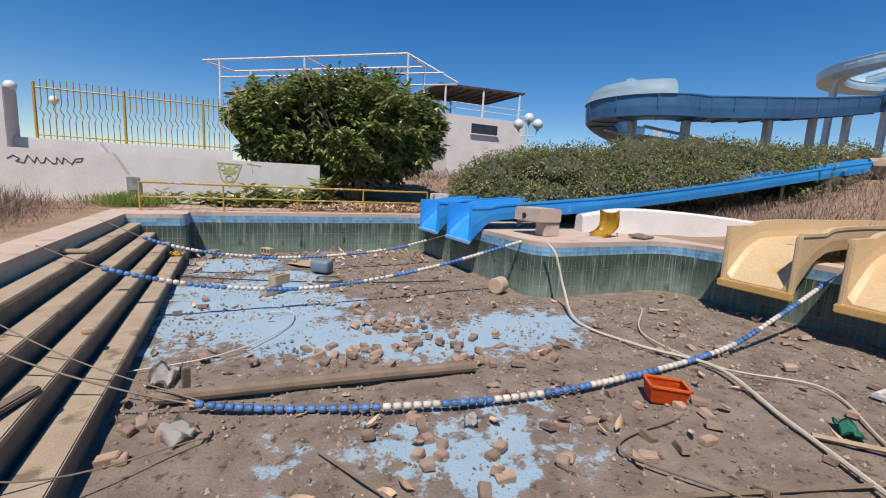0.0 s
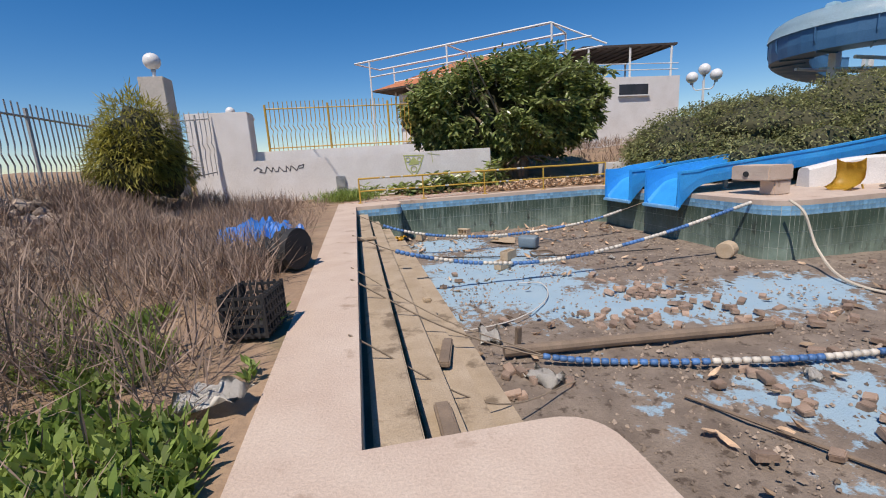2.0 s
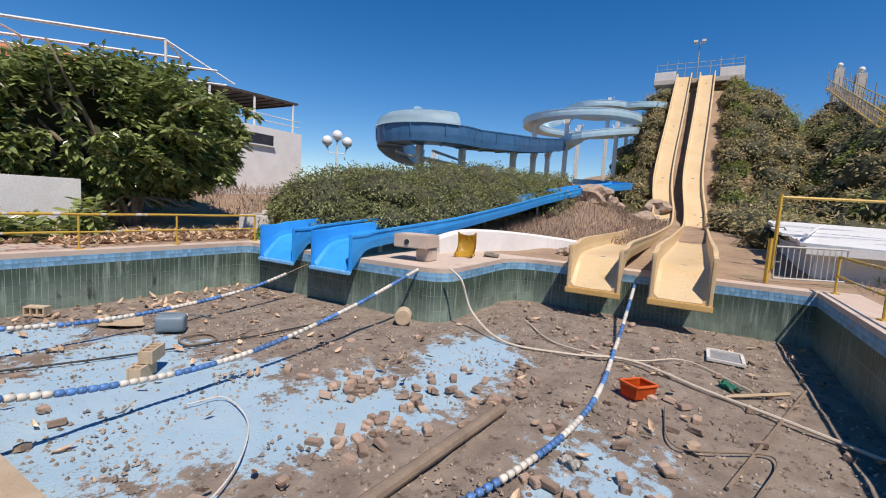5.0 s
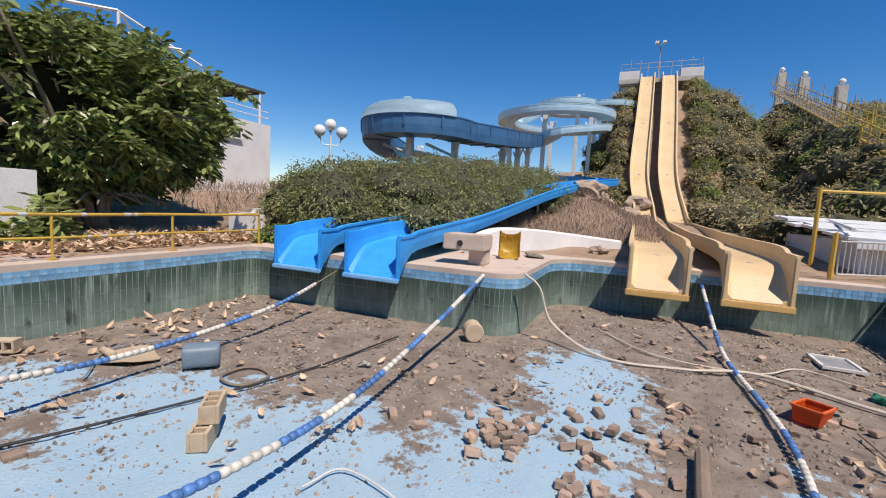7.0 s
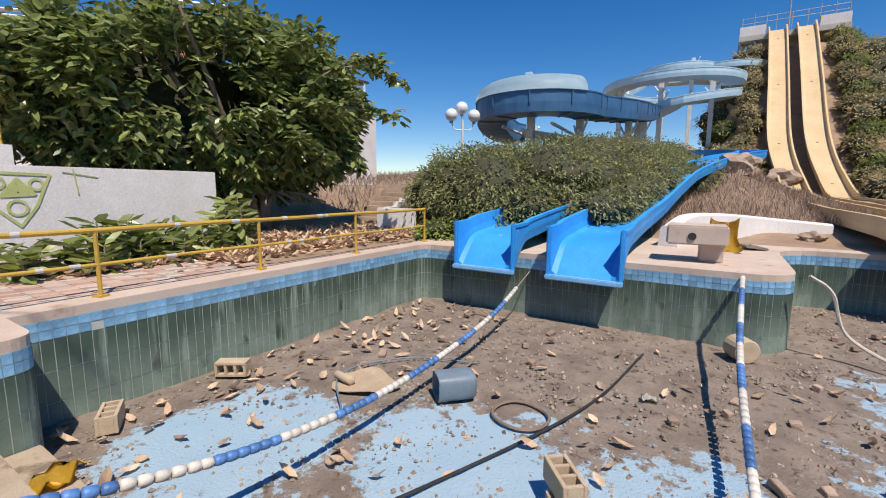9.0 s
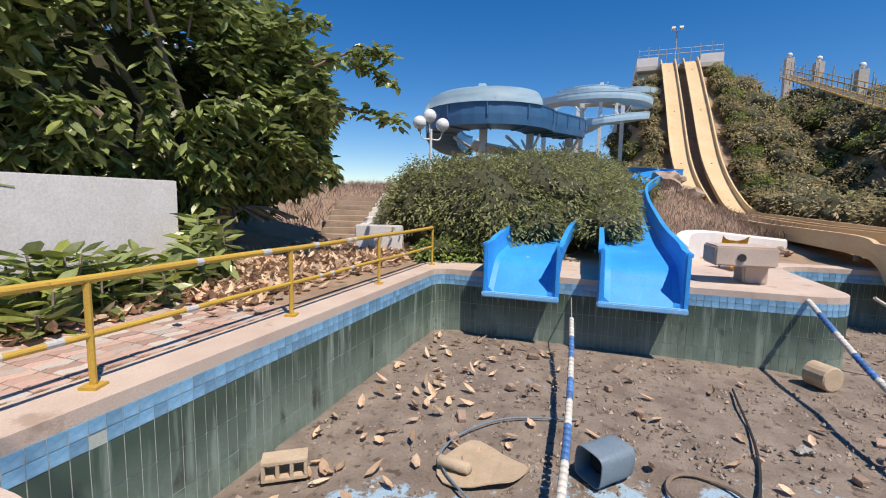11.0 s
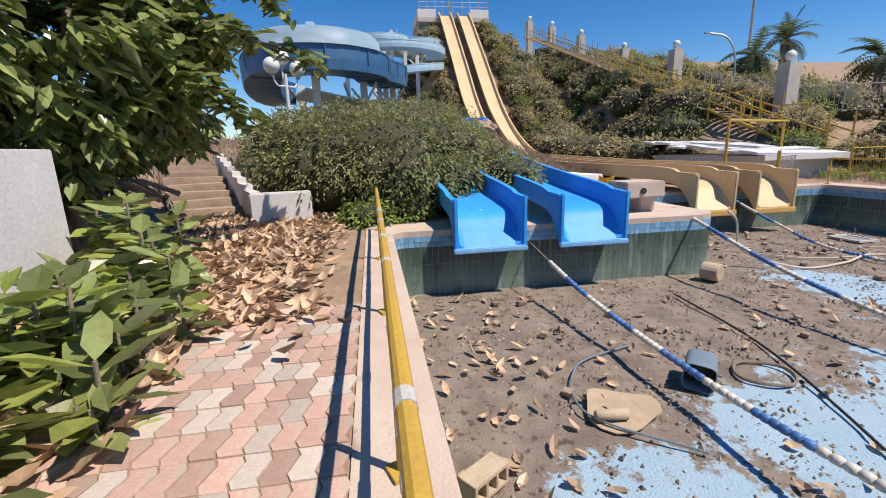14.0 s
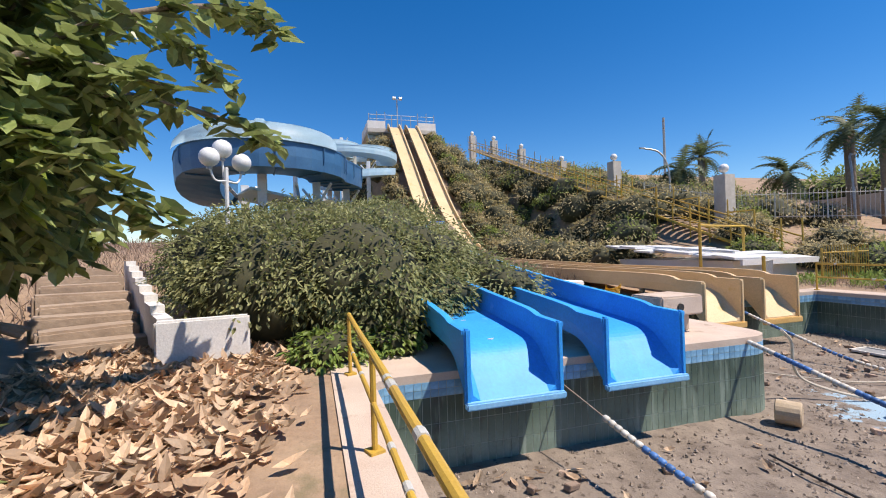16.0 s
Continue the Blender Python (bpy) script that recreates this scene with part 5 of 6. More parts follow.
def dense(x, y, rnd):
    return x < -3.75 - 0.35 * rnd.random() and noise.noise(Vector((x * 0.8, y * 0.8, 2))) + 0.35 > rnd.random() * 0.7 and not (-3.9 > x > -4.6 and y > 7)


scatter_grass("dry_grass", "tangled dry brown weeds beside the pool", 26000, (-9.5, -3.7, 1.2, 13.5), 0.5, 0.012, "straw", 41, 0.9, dense)
scatter_grass("dry_grass_low", "short dry grass on the bare earth", 9000, (-8, -3.8, -3, 17), 0.22, 0.01, "straw", 42, 0.8)
scatter_grass("green_weeds", "leafy green weeds beside the coping", 11000, (-7.0, -3.6, 0.2, 4.6), 0.12, 0.045, "weed", 43, 0.9, lambda x, y, r: noise.noise(Vector((x * 1.1, y * 1.1, 7))) > -0.02 + 0.25 * smooth((y - 2.2) / 2) or x < -5.5 and y < 3)
scatter_grass("wall_weeds", "green weeds below the white wall", 2200, (-5.2, -2.0, 14.6, 17.0), 0.35, 0.02, "weed", 44, 1.0, lambda x, y, r: r.random() < math.exp(-((x + 3.2) / 0.7) ** 2 - ((y - 15.5) / 0.6) ** 2))
scatter_grass("slope_grass", "dry grass on the slope behind the pool", 16000, (9, 34, 3.5, 11), 0.4, 0.02, "straw", 45, 1.0, lambda x, y, r: x > 11.5 and (y > 8.6 or x > 14.8))
scatter_grass("field_grass", "pale dry grass on the upper field", 12000, (9, 40, 17, 34), 0.6, 0.03, "straw", 46, 1.0, lambda x, y, r: y > 19.5 + 0.2 * (x - 9) or x > 17)
scatter_grass("yard_grass", "weeds on the ground beyond the rail", 7000, (0, 12, -9, -1.9), 0.25, 0.015, "straw", 47, 0.9)
scatter_grass("yard_weeds", "green weeds on the ground beyond the rail", 2600, (5, 13, -6.5, -2.6), 0.3, 0.05, "weed", 48, 1.0, lambda x, y, r: noise.noise(Vector((x, y, 9))) > 0.05)

rnd = random.Random(51)
spots = []
while len(spots) < 6500:
    x, y = rnd.uniform(-1.6, 9.5), rnd.uniform(14.45, 18.6)
    d = smooth((x + 1.5) / 4) * smooth((y - 14.5 - 0.35 * noise.noise(Vector((x, 0, 0)))) / 1.2)
    if x < 1.5 and y < 15.6:
        d *= 0.08
    if rnd.random() > d:
        continue
    a = rnd.uniform(0, 6.28)
    spots.append(((x, y, max(height(x, y), 0) + 0.01 + 0.1 * rnd.random() ** 2), (math.cos(a), math.sin(a), rnd.uniform(-0.1, 0.35))))
tagged(leaves("leaf_litter", spots, 0.24, 0.1, "dead_leaf", droop=0.25, seed=52, curl=0.35), "thick drift of curled brown dead leaves", "leaf litter", kind="stuff")
spots = []
for _ in range(1500):
    x, y = rnd.uniform(-1.5, 9.6), rnd.uniform(-1, 13.6)
    if rnd.random() > 0.15 + 0.85 * smooth((y - 10.5) / 2.5) or (x > 5.4 and y > 6.2):
        continue
    a = rnd.uniform(0, 6.28)
    spots.append(((x, y, FLOOR + 0.05), (math.cos(a), math.sin(a), rnd.uniform(0, 0.3))))
tagged(leaves("pool_leaves", spots, 0.2, 0.09, "dead_leaf", droop=0.25, seed=53, curl=0.35), "dead leaves blown about the pool floor", "leaf litter", kind="stuff")

# rubble bank under the iron fence
rb = bmesh.new()
for k in range(420):
    x, y = rnd.uniform(-9.6, -6.6), rnd.uniform(4.0, 12.5)
    s = rnd.uniform(0.06, 0.22)
    blob(rb, (x, y, height(x, y) + s * 0.3), (s * 1.2, s, s * 0.7), k, 0.6, 1)
tagged(part("rubble_bank", rb, "rubble"), "bank of pale broken rubble below the fence", "rubble", kind="stuff")
for k, (x, y, s) in enumerate(((24.5, 7.4, 1.0), (25.6, 7.2, 0.8), (27, 7.0, 0.9), (31, 5.2, 1.0), (33, 5.0, 0.8), (35, 4.4, 1.1), (12.6, 5.6, 0.25))):
    tagged(part("boulder", blob(bmesh.new(), (x, y, height(x, y) + 0.2 * s), (s * 1.3, s, s * 0.7), 7 + k, 0.6, 3), "rock"), "weathered brown boulder on the slope", "boulder", "boulders")

# ---- lane ropes ----
def float_mesh(mat, r=0.043, L=0.088):
    bm = bmesh.new()
    tube(bm, [(-L / 2, 0, 0), (-L / 2 + 0.008, 0, 0), (0, 0, 0), (L / 2 - 0.008, 0, 0), (L / 2, 0, 0)], [r * 0.6, r * 0.92, r, r * 0.92, r * 0.6], 8)
    me = bpy.data.meshes.new("float")
    bm.to_mesh(me)
    bm.free()
    me.materials.append(M[mat])
    for p in me.polygons:
        p.use_smooth = True
    return me


FLOATS = {c: float_mesh(c) for c in ("float_blue", "float_white")}


def lane_rope(keys, start, end, runs, label):
    """A cord through the keys, strung with floats between the two fractions of its length."""
    line = spline(keys, 400)
    r = thing("lane_rope", keys[0], label, "lane rope", "lane ropes")
    part("cord", bar(line[::4] + [line[-1]], 0.011, 5), "rope", r)
    acc, k, last = 0.0, 0, None
    total = sum((b - a).length for a, b in zip(line, line[1:]))
    for a, b in zip(line, line[1:]):
        acc += (b - a).length
        if acc / total < start or acc / total > end:
            continue
        if last is None or acc - last >= 0.09:
            last = acc
            colour = "float_blue" if (k // runs[0]) % 2 == 0 else "float_white"
            if k < runs[1]:
                colour = "float_blue"
            k += 1
            f = new("float", FLOATS[colour])
            f.parent = r
            f.matrix_parent_inverse = Matrix.Translation(-Vector(keys[0]))
            f.matrix_basis = Matrix.Translation(a) @ (b - a).to_track_quat("X", "Z").to_matrix().to_4x4()


lane_rope([(-3.0, 4.0, 0.02), (-1.9, 3.9, -0.7), (-0.55, 3.7, -1.2), (1.4, 3.0, -1.2), (3.5, 2.7, -1.2), (6.5, 2.85, -1.17), (8.2, 2.9, -0.75), (10.08, 2.95, -0.12)], 0.19, 0.97, (6, 14), "blue and white lane rope sagging over the pool floor")
lane_rope([(-3.0, 7.2, 0.02), (-2.1, 7.2, -0.4), (-0.6, 7.3, -0.78), (1.2, 7.35, -0.9), (3.5, 7.4, -0.62), (5.93, 7.35, -0.05)], 0.1, 0.99, (6, 8), "blue and white lane rope tied to the pool corner")
lane_rope([(-3.0, 10.9, 0.02), (-1.9, 10.85, -0.5), (-0.5, 10.75, -0.8), (1.3, 10.75, -0.92), (3.7, 10.85, -0.78), (5.83, 11.0, -0.35)], 0.1, 0.9, (6, 6), "blue and white lane rope tied between the blue slides")

for k, pts in enumerate((((-3.0, 4.6, 0.02), (-1.9, 4.3, -0.72), (-0.7, 3.9, -1.22)), ((-3.0, 2.3, 0.02), (-1.8, 2.5, -0.9), (-0.6, 3.2, -1.24)))):
    tagged(part("cord", bar(spline(pts, 20), 0.008, 5), "rope"), "thin frayed brown cord trailing over the steps", "cord")

# ---- things on the pool floor ----
def laid_line(name, keys, r, mat, label, category, n=60, seg=6):
    tagged(part(name, bar(spline(keys, n), r, seg), mat), label, category)


laid_line("hose", [(5.9, 6.5, 0.05), (5.95, 6.2, -0.2), (6.0, 5.9, -0.9), (5.5, 4.9, -1.24), (5.6, 3.6, -1.24), (5.9, 2.5, -1.2), (5.3, 1.3, -1.24), (4.7, 0.2, -1.24), (4.2, -0.6, -1.24)], 0.026, "hose", "flattened pale fire hose lying over the dirt", "hose", 90)
laid_line("hose", [(7.6, 5.2, -1.25), (6.2, 4.0, -1.25), (6.0, 2.5, -1.22), (6.8, 1.6, -1.25), (5.8, 0.6, -1.25)], 0.015, "hose", "thin pale hose across the pool floor", "hose", 60)
laid_line("cable", [(-1.7, 10.6, -1.25), (0.2, 9.7, -1.25), (2.4, 8.9, -1.24), (4.6, 8.6, -1.25)], 0.016, "black", "black cable lying across the pool floor", "cable")
laid_line("cable", [(2.2, 0.9, -1.24), (3.4, 0.6, -1.22), (3.0, 1.6, -1.24), (4.2, 1.8, -1.24)], 0.012, "wood", "thin dark wire on the dirt", "wire")
laid_line("cable", [(0.6, 11.2, -1.24), (1.4, 12.0, -1.22), (2.4, 11.6, -1.24), (2.8, 10.6, -1.24)], 0.012, "grey_plastic", "thin grey hose looped on the floor", "hose")
laid_line("pipe", [(-1.15, 4.1, -1.2), (0.7, 3.9, -1.19), (2.55, 3.7, -1.2)], 0.075, "wood", "long brown pipe lying on the pool floor", "pipe", 12, 10)
laid_line("pole", [(2.4, 1.1, -1.25), (6.4, -0.2, -1.24)], 0.022, "wood", "long thin wooden pole on the dirt", "pole", 6)
laid_line("pole", [(0.3, 2.6, -1.24), (1.0, 1.2, -1.24)], 0.018, "wood", "thin stick on the dirt", "stick", 6)
laid_line("pole", [(5.2, 1.0, -1.24), (5.9, 0.1, -1.2)], 0.03, "pale_wood", "split pale plank end on the dirt", "stick", 6)
laid_line("cord", [(-1.8, 5.0, -1.24), (-0.6, 5.2, -1.23), (0.3, 6.0, -1.24), (0.6, 6.9, -1.24), (0.2, 7.1, -1.24)], 0.01, "litter", "thin white cord on the pool floor", "cord")
ringm = bmesh.new()
tube(ringm, [(1.75 + 0.3 * math.cos(a), 9.5 + 0.33 * math.sin(a), -1.25 + 0.01 * math.sin(3 * a)) for a in (2 * math.pi * k / 28 for k in range(29))], 0.02, 6, False)
tagged(part("pipe_ring", ringm, "wood"), "loop of brown plastic pipe on the floor", "pipe ring")


def bin_orange():
    b = thing("plastic_bin", (4.42, 2.2, -1.27), "orange plastic storage bin on the pool floor", "bin")
    w, d, h = 0.46, 0.33, 0.21
    rows = bmesh.new()
    lo = [(-w / 2.4, -d / 2.4), (w / 2.4, -d / 2.4), (w / 2.4, d / 2.4), (-w / 2.4, d / 2.4)]
    hi = [(-w / 2, -d / 2), (w / 2, -d / 2), (w / 2, d / 2), (-w / 2, d / 2)]
    A = [rows.verts.new((x, y, 0)) for x, y in lo]
    B = [rows.verts.new((x, y, h)) for x, y in hi]
    rows.faces.new(A[::-1])
    for k in range(4):
        rows.faces.new((A[k], A[(k + 1) % 4], B[(k + 1) % 4], B[k]))
    bmesh.ops.solidify(rows, geom=rows.faces[:], thickness=0.012)
    rows.transform(pose(4.42, 2.2, -1.28, 0, 3, -35))
    part("tray", rows, "orange", b)
    rim = bmesh.new()
    for (x0, y0), (x1, y1) in zip(hi, hi[1:] + hi[:1]):
        box(rim, ((x0 + x1) / 2, (y0 + y1) / 2, h), (abs(x1 - x0) + 0.03, abs(y1 - y0) + 0.03, 0.025))
    rim.transform(pose(4.42, 2.2, -1.28, 0, 3, -35))
    part("rim", rim, "orange", b)


bin_orange()
dr = thing("plastic_canister", (1.75, 10.38, -1.28), "blue-grey plastic canister lying with its end cut open", "canister")
CAN = pose(1.75, 10.38, -1.1, 4, 0, -42)


def squarish(x, ry, rz):
    """A ring of points with rounded corners across the x axis."""
    out = []
    for k in range(20):
        c, d = math.cos(2 * math.pi * k / 20), math.sin(2 * math.pi * k / 20)
        out.append((x, ry * math.copysign(abs(c) ** 0.45, c), rz * math.copysign(abs(d) ** 0.45, d)))
    return out


def loft(rings, close_last=True):
    bm = bmesh.new()
    vs = [[bm.verts.new(p) for p in r] for r in rings]
    for a, b in zip(vs, vs[1:]):
        for k in range(len(a)):
            bm.faces.new((a[k], a[(k + 1) % len(a)], b[(k + 1) % len(a)], b[k]))
    if close_last:
        bm.faces.new(vs[-1])
    bmesh.ops.recalc_face_normals(bm, faces=bm.faces)
    return bm


can = loft([squarish(x, 0.17 * f, 0.165 * f) for x, f in ((-0.05, 0.9), (-0.25, 0.93), (-0.255, 0.98), (-0.24, 1.0), (-0.1, 0.985), (0.1, 1.0), (0.2, 0.98), (0.235, 0.86), (0.24, 0.7))])
can.transform(CAN)
part("body", can, "grey_plastic", dr, smooth=True)
# Black sheet across the opening paints in the shade of the hollow.
can = boxed((-0.06, 0, 0), (0.01, 0.27, 0.26))
can.transform(CAN)
part("inside", can, "black", dr, "black panel standing for the shade inside")
card = bmesh.new()
rim = [card.verts.new((1.42 + 0.36 * (1 + 0.22 * math.sin(3 * a)) * math.cos(a), 11.55 + 0.46 * (1 + 0.18 * math.cos(2 * a + 1)) * math.sin(a), -1.235 + 0.025 * math.sin(2 * a))) for a in (2 * math.pi * k / 22 for k in range(22))]
card.faces.new(rim)
bmesh.ops.triangulate(card, faces=card.faces[:])
bmesh.ops.solidify(card, geom=card.faces[:], thickness=0.012)
tagged(part("cardboard", card, "pale_wood"), "torn brown cardboard sheet on the pool floor", "cardboard")
tagged(part("stone_roll", bar([(1.2, 11.62, -1.17), (1.21, 11.64, -1.17), (1.25, 11.95, -1.17), (1.25, 11.97, -1.17)], [0.04, 0.06, 0.055, 0.035], 10), "block", smooth=True), "short brown cardboard roll on the dirt", "roll")
sp = thing("concrete_stump", (5.25, 7.3, -1.28), "round concrete stub lying by the pool corner", "concrete stub")
bmx = bmesh.new()
tube(bmx, [(-0.17, 0, 0), (-0.155, 0, 0), (0.155, 0, 0), (0.17, 0, 0)], [0.17, 0.19, 0.19, 0.17], 18)
bmx.transform(pose(5.25, 7.3, -1.09, 0, 0, 30))
part("body", bmx, "block", sp)


def hollow_block(x, y, z, rz, rx=0):
    b = thing("hollow_block", (x, y, z), "hollow concrete building block on the pool floor", "block", "blocks")
    L, W, H, t = 0.42, 0.2, 0.2, 0.035
    m = pose(x, y, z + (W / 2 if rx else 0), rx, 0, rz)
    def piece(name, c, size):
        bm = boxed(c, size, bevel=0.004)
        bm.transform(m)
        part(name, bm, "block", b)
    for yy in (-W / 2 + t / 2, W / 2 - t / 2):
        piece("shell", (0, yy, H / 2), (L, t, H))
    for k in range(4):
        piece("web", (-L / 2 + t / 2 + k * (L - t) / 3, 0, H / 2), (t, W - 2 * t - 0.002, H - 0.004))


hollow_block(0.35, 8.55, -1.29, 35, 0)
hollow_block(0.52, 8.62, -1.09, 40)
hollow_block(0.68, 13.36, -1.26, -55, 90)
hollow_block(-0.9, 13.2, -1.28, 60)

brick_me = []
for k in range(4):
    bm = boxed((0, 0, 0), ((0.2, 0.13, 0.16, 0.1)[k], 0.1, 0.07), bevel=0.008)
    for v in bm.verts:
        v.co += Vector([noise.noise(v.co * 9 + Vector((k, i, 0))) * 0.022 for i in range(3)])
    me = bpy.data.meshes.new("brick")
    bm.to_mesh(me)
    bm.free()
    me.materials.append(M["brick"])
    brick_me.append(me)
spread = [(2.2, 5.7, 0.5, 0.35, 38), (1.5, 4.8, 1.6, 0.3, 48), (3.2, 4.0, 1.4, 0.5, 30), (1.6, 2.0, 1.6, 0.8, 30), (-1.2, 3.4, 0.4, 0.5, 12), (4.5, 2.5, 2.2, 1.2, 30), (7.5, 4.0, 1.5, 1.5, 24), (4.0, 11, 1.6, 1.5, 18), (-0.8, 9, 0.8, 3, 12), (3, 7, 1.5, 1.0, 12), (6, 0.5, 2.5, 0.8, 18)]
for cx, cy, sx, sy, n in spread:
    for _ in range(n * 3 // 4):
        x, y = rnd.gauss(cx, sx * 0.6), rnd.gauss(cy, sy * 0.6)
        if not (-1.4 < x < 9.7 and -0.7 < y < 13.4) or (x > 5.4 and y > 6.3):
            continue
        o = new("brick", brick_me[rnd.randrange(4)])
        o.matrix_basis = pose(x, y, FLOOR + rnd.uniform(0.02, 0.06), rnd.uniform(-14, 14), rnd.uniform(-14, 14), rnd.uniform(0, 360))
        tagged(o, "broken pinkish clay brick on the pool floor", "brick", "loose bricks")
pv, pf = [], []
for _ in range(30000):
    x, y = rnd.uniform(-1.5, 10.0), rnd.uniform(-0.8, 13.6)
    if (x > 5.7 and y > 6.2) or rnd.random() > 0.3 + 0.7 * max(0, noise.noise(Vector((x * 0.8, y * 0.8, 5))) + 0.3):
        continue
    s = 0.005 + 0.024 * rnd.random() ** 2.0
    i = len(pv)
    a = rnd.uniform(0, 6.28)
    ca, sa = math.cos(a) * s, math.sin(a) * s
    z = FLOOR + 0.0 + 0.03 * noise.noise(Vector((x, y, 0)))
    pv += [(x + ca * 1.4, y + sa * 1.4, z), (x - sa, y + ca, z), (x - ca * 1.4, y - sa * 1.4, z), (x + sa, y - ca, z), (x + ca * 0.3, y + sa * 0.3, z + s * 1.3), (x - sa * 0.5, y + ca * 0.5, z + s * 1.1)]
    pf += [(i, i + 1, i + 5), (i, i + 5, i + 4), (i + 1, i + 2, i + 5), (i + 2, i + 4, i + 5), (i + 2, i + 3, i + 4), (i + 3, i, i + 4)]
tagged(raw("pool_debris", pv, pf, "rubble"), "small stones and debris over the pool floor", "debris", kind="stuff")


def flat_scrap(name, x, y, z, s, mat, label, category, seed):
    bm = bmesh.new()
    n = 6
    vs = [[bm.verts.new((s * (i / n - 0.5), s * 0.6 * (j / n - 0.5), 0.35 * s * noise.noise(Vector((i * 0.6, j * 0.6, seed))) + 0.06 * s)) for i in range(n + 1)] for j in range(n + 1)]
    for j in range(n):
        for i in range(n):
            bm.faces.new((vs[j][i], vs[j][i + 1], vs[j + 1][i + 1], vs[j + 1][i]))
    bmesh.ops.solidify(bm, geom=bm.faces[:], thickness=0.012)
    bm.transform(pose(x, y, z, 0, 0, seed * 40))
    tagged(part(name, bm, mat, smooth=True), label, category)


flat_scrap("cloth", 5.75, 0.9, -1.25, 0.35, "teal", "teal green cloth scrap on the dirt", "cloth", 1)
flat_scrap("plastic_sheet", -1.15, 4.75, -1.25, 0.5, "litter", "crumpled white plastic sheet by the steps", "litter", 2)
flat_scrap("plastic_sheet", -0.9, 3.4, -1.25, 0.45, "litter", "torn dusty white sheet on the floor", "litter", 3)
flat_scrap("plastic_bag", -3.75, 1.5, 0.06, 0.4, "litter", "crumpled white plastic bag in the weeds", "litter", 4)
flat_scrap("mesh_bag", -1.75, 12.0, -0.98, 0.45, "plastic_yellow", "crumpled yellow mesh bag on the step", "bag", 5)
flat_scrap("paper", 1.9, 2.6, -1.25, 0.25, "litter", "scrap of pale card on the dirt", "litter", 6)
flat_scrap("paper", 3.0, 8.3, -1.25, 0.2, "litter", "scrap of pale card on the dirt", "litter", 7)
fr = thing("window_grille", (7.6, 0.9, -1.28), "pale plastic frame lying on the pool floor", "frame")
for dx, dy, sx, sy in ((0, 0.3, 0.8, 0.06), (0, -0.3, 0.8, 0.06), (0.4, 0, 0.06, 0.66), (-0.4, 0, 0.06, 0.66)):
    part("side", boxed((7.6 + dx, 0.9 + dy, -1.24), (sx, sy, 0.05)), "litter", fr)
part("panel", boxed((7.6, 0.9, -1.25), (0.76, 0.56, 0.02)), "metal", fr)
post = thing("wood_post", (-0.88, 4.3, -1.28), "short brown wooden stake standing in the dirt", "stake")
part("stake", boxed((-0.88, 4.3, -1.13), (0.08, 0.07, 0.34), 20, 6, bevel=0.01), "wood", post)
for x, y, z, rz, L, nm in ((-2.98, 8.0, -0.2, 12, 0.4, "stone"), (-2.62, 1.6, -0.44, 88, 0.6, "plank"), (-2.3, 3.3, -0.71, 75, 0.7, "plank"), (-2.2, 5.2, -0.73, 10, 0.12, "stone")):
    tagged(part(nm, boxed((x + 0.24, y, z), (L, 0.12, 0.06), rz, 0, 3, bevel=0.015), "block" if nm == "stone" else "wood"), "loose weathered piece lying on the pool step", nm)

# ---- beside the pool: crate, tarp ----
def crate():
    c = thing("milk_crate", (-3.7, 2.7, 0.02), "black plastic crate overgrown by weeds", "crate")
    m = pose(-3.75, 2.7, 0.02, 0, 0, 80)
    for dx, dy, sx, sy in ((0, 0.17, 0.46, 0.02), (0, -0.17, 0.46, 0.02), (0.22, 0, 0.02, 0.34), (-0.22, 0, 0.02, 0.34)):
        bm = bmesh.new()
        for k in range(5):
            box(bm, (dx, dy, 0.03 + 0.075 * k), (sx, sy, 0.022))
        n = 8 if sx > sy else 6
        for k in range(n + 1):
            u = k / n - 0.5
            box(bm, (dx + (u * 0.44 if sx > sy else 0), dy + (u * 0.32 if sy > sx else 0), 0.18), (0.018, 0.018, 0.36))
        bm.transform(m)
        part("side", bm, "black", c)
    bm = boxed((0, 0, 0.012), (0.44, 0.32, 0.02))
    bm.transform(m)
    part("base", bm, "black", c)


crate()
def crumpled(x, y, rx, ry, h, rz, seed):
    """A sheet thrown down in a heap, with sharp folds."""
    bm = bmesh.new()
    n = 34
    vs = []
    for j in range(n + 1):
        for i in range(n + 1):
            u, v = 2 * i / n - 1, 2 * j / n - 1
            fold = abs(noise.noise(Vector((u * 2.1 + seed, v * 2.1, seed)))) + 0.5 * abs(noise.noise(Vector((u * 5.2, v * 5.2 + seed, 1)))) + 0.07 * noise.noise(Vector((u * 12, v * 12, seed)))
            edge = max(0.0, 1 - (u * u + v * v) * (0.75 + 0.4 * noise.noise(Vector((u * 2, v * 2, seed + 4)))))
            vs.append(bm.verts.new((u * rx * (1 + 0.15 * fold), v * ry, h * (edge ** 0.7) * (0.45 + 1.1 * fold))))
    for j in range(n):
        for i in range(n):
            q = j * (n + 1) + i
            u, v = (2 * i + 1) / n - 1, (2 * j + 1) / n - 1
            if u * u + v * v < 0.86 + 0.3 * noise.noise(Vector((u * 3, v * 3, seed))):
                bm.faces.new((vs[q], vs[q + 1], vs[q + n + 2], vs[q + n + 1]))
    bmesh.ops.delete(bm, geom=[v for v in bm.verts if not v.link_faces], context="VERTS")
    bmesh.ops.solidify(bm, geom=bm.faces[:], thickness=0.012)
    bm.transform(pose(x, y, height(x, y) + 0.1, 0, 0, rz))
    return bm


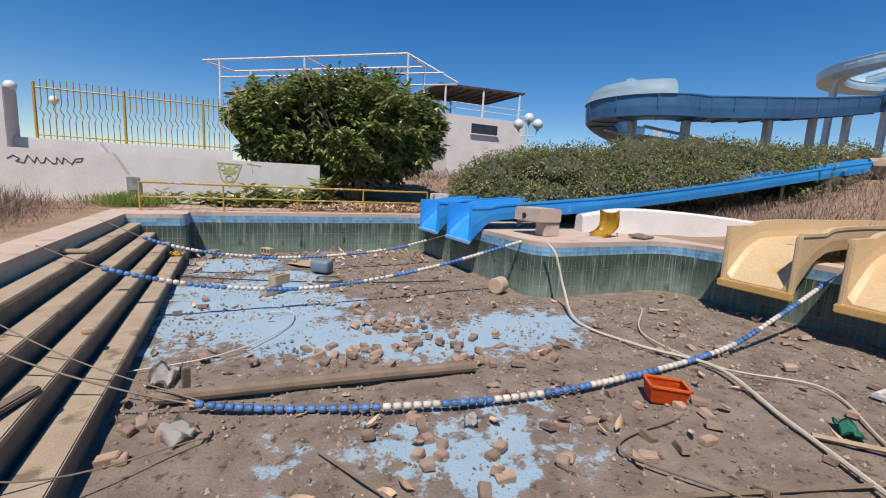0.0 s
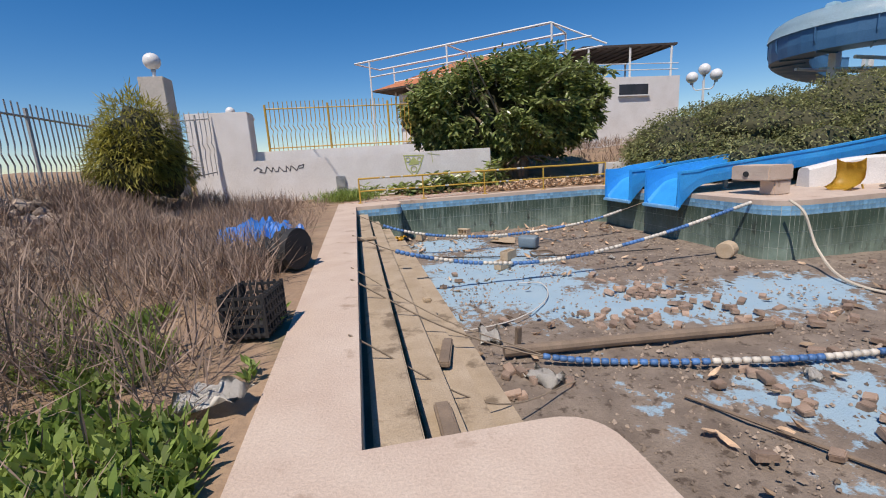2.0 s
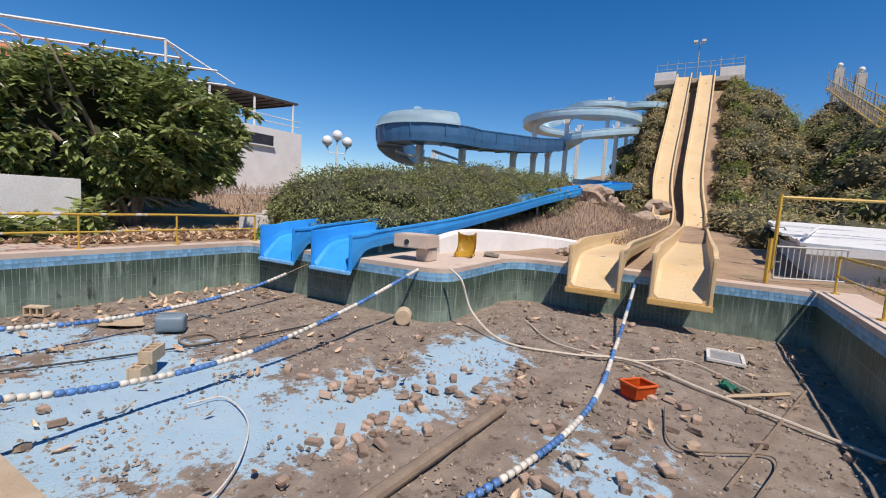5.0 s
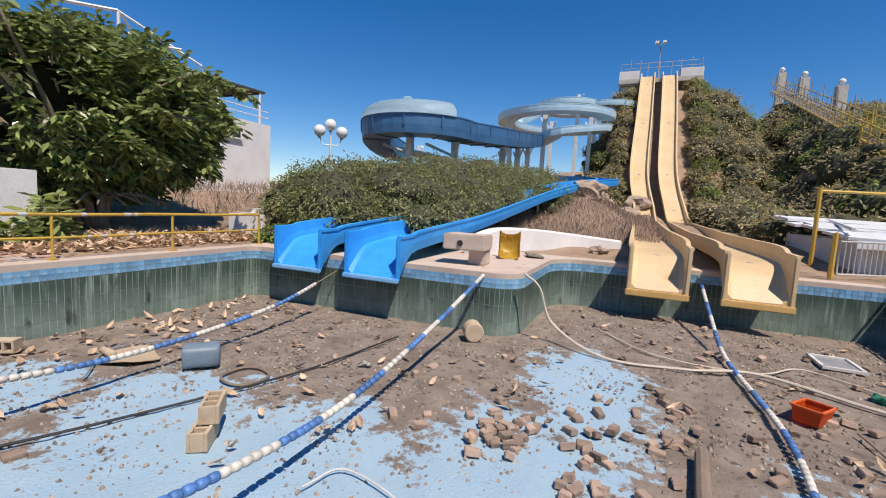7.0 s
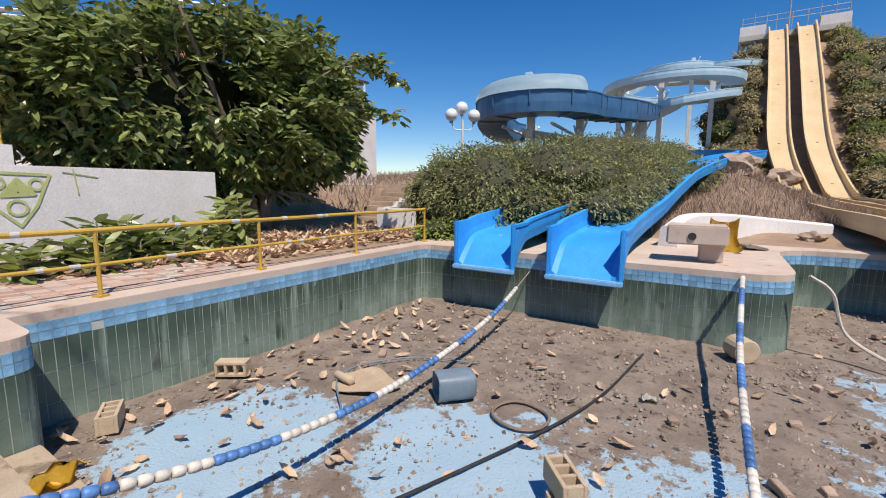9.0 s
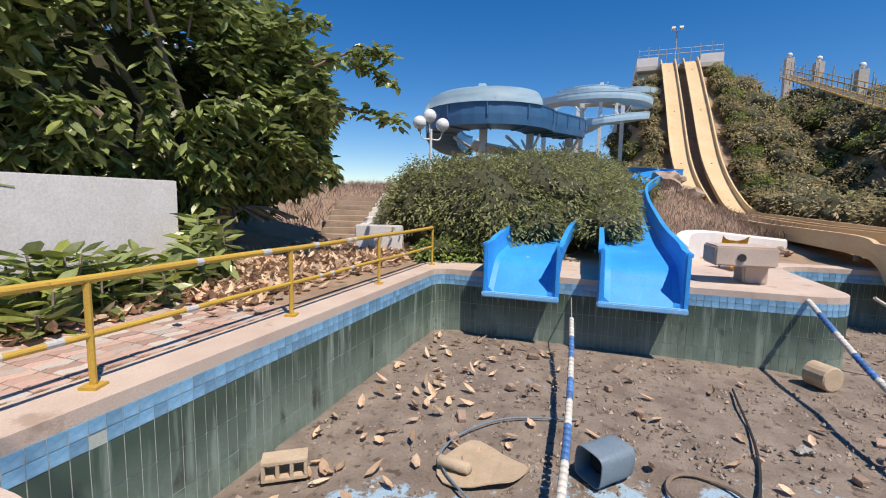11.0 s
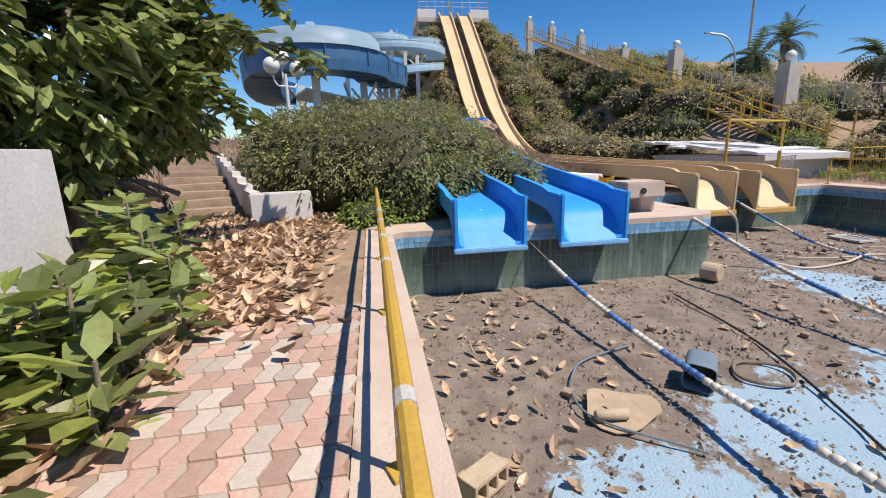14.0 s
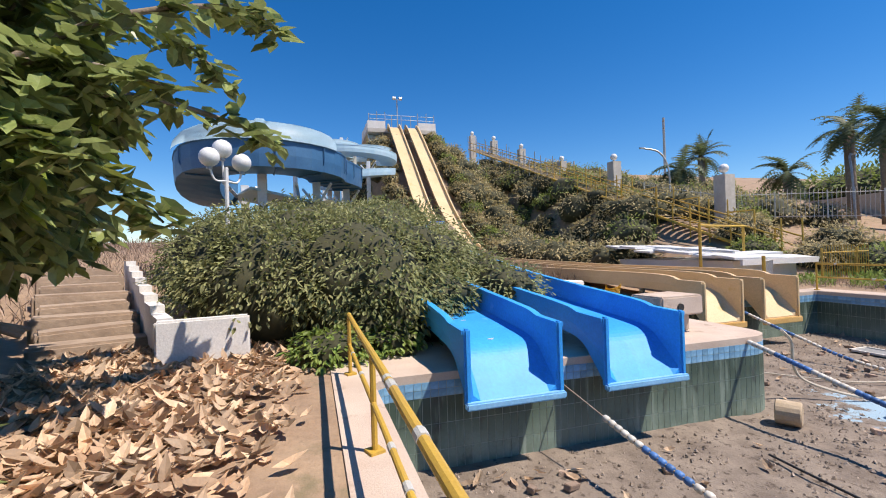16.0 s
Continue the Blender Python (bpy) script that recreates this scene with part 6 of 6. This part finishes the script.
tagged(part("rubbish_sack", crumpled(-3.95, 5.2, 0.42, 0.5, 0.42, 20, 3), "black", smooth=True), "black rubbish sack lying beside the coping", "sack")
tagged(part("tarpaulin", crumpled(-4.5, 6.8, 0.65, 1.1, 0.42, 25, 9), "tarp"), "crumpled blue tarpaulin dumped in dry weeds", "tarpaulin")
wl = bmesh.new()
tube(wl, [(-3.72, 4.9, 0.28), (-3.64, 4.85, 0.28)], 0.27, 20)
tagged(part("wheel", wl, "black"), "old black tyre propped against the tarp", "tyre")
flat_scrap("blue_bag", 9.2, -2.9, 0.05, 0.5, "tarp", "blue plastic bag by the shed", "bag", 8)
bt = thing("blue_barrel", (30, 0.2, 1), "blue plastic barrel in the scrub", "barrel")
part("body", bar([(30, -0.3, 0.6), (30, -0.3, 1.8)], 0.4, 14), "tarp", bt)

# ---- paving beyond the rail ----
base = boxed((-1.4, 15.55, -0.03), (7.0, 2.55, 0.06))
paving = tagged(part("pavement_terrace", base, "soil"), "pink and grey paving stones with sandy joints", "paving", kind="structure")
pav = {}
PL, PW = 0.25, 0.135
for mname in ("paver_pink", "paver_grey"):
    bm = bmesh.new()
    wave = [(-0.5, 0), (-0.28, 0.024), (0.0, 0), (0.28, -0.024), (0.5, 0)]
    line = [(u * (PL - 0.008), w - PW / 2 + 0.004) for u, w in wave] + [(u * (PL - 0.008), w + PW / 2 - 0.004) for u, w in wave[::-1]]
    f = bm.faces.new([bm.verts.new((x * 0.985, y * 0.97, 0.03)) for x, y in line])
    e = bmesh.ops.extrude_face_region(bm, geom=[f])
    for v in (g for g in e["geom"] if isinstance(g, bmesh.types.BMVert)):
        v.co = (v.co.x / 0.985, v.co.y / 0.97, 0.0)
    bmesh.ops.recalc_face_normals(bm, faces=bm.faces)
    me = bpy.data.meshes.new("paving_stone")
    bm.to_mesh(me)
    bm.free()
    me.materials.append(M[mname])
    pav[mname] = me
for j in range(15):
    for i in range(21):
        x, y = -3.2 + PL * i, 14.33 + PW * j
        o = new("paving_stone", pav["paver_grey" if (i * 3 + j * 2) % 7 == 0 or rnd.random() < 0.12 else "paver_pink"])
        o.parent = paving
        o.matrix_basis = pose(x, y, -0.022 + rnd.uniform(-0.004, 0.004), rnd.uniform(-1, 1), rnd.uniform(-1, 1), rnd.uniform(-1, 1))

# ---- pool tiles ----
def tile_mesh(w, h, mat):
    bm = bmesh.new()
    box(bm, (0, 0, 0), (w, 0.012, h))
    me = bpy.data.meshes.new("tile")
    bm.to_mesh(me)
    bm.free()
    me.materials.append(M[mat])
    return me


TW, TH = 0.115, 0.105
blue_tile = tile_mesh(TW - 0.008, TH - 0.007, "tile_blue")
for wall, pts in WALLS:
    gv, gf = [], []
    for a, b in zip(pts, pts[1:]):
        A, B = Vector((*a, 0)), Vector((*b, 0))
        L = (B - A).length
        if L < 0.05:
            continue
        d = (B - A).normalized()
        nrm = Vector((-d.y, d.x, 0))
        n = max(1, round(L / TW))
        step = L / n
        for k in range(n):
            c = A + d * step * (k + 0.5)
            if c.x < -1.9 and 0.8 < c.y < 12.95 and abs(nrm.x) > 0.5:
                continue
            for row in range(2):
                if rnd.random() < 0.012:
                    continue
                o = new("tile", blue_tile)
                o.parent = wall
                z = -0.11 - TH * (row + 0.5)
                o.matrix_basis = Matrix.Translation(c + Vector((0, 0, z))) @ pose(0, 0, 0, rnd.uniform(-0.6, 0.6), 0, math.degrees(math.atan2(d.y, d.x)) + rnd.uniform(-0.6, 0.6)) @ Matrix.Diagonal((step / TW, 1, 1, 1))
            z = -0.11 - 2 * TH
            while z > FLOOR:
                z1 = max(z - 0.36, FLOOR - 0.05)
                i = len(gv)
                h = d * (step / 2 - 0.004)
                o = nrm * (0.003 + rnd.uniform(-0.0012, 0.0012))
                lo, hi = Vector((0, 0, z1 + 0.004)), Vector((0, 0, z - 0.004))
                back = nrm * -0.006
                gv += [c - h + o + lo, c + h + o + lo, c + h + o + hi, c - h + o + hi, c - h + back + lo, c + h + back + lo, c + h + back + hi, c - h + back + hi]
                gf += [(i, i + 1, i + 2, i + 3), (i, i + 4, i + 5, i + 1), (i + 2, i + 6, i + 7, i + 3), (i, i + 3, i + 7, i + 4), (i + 1, i + 5, i + 6, i + 2)]
                z = z1
    if gv:
        g = raw("stained_tiles", [tuple(v) for v in gv], gf, "tile_green", wall, "green-stained lower tiles")
        g["kind"] = "stuff"
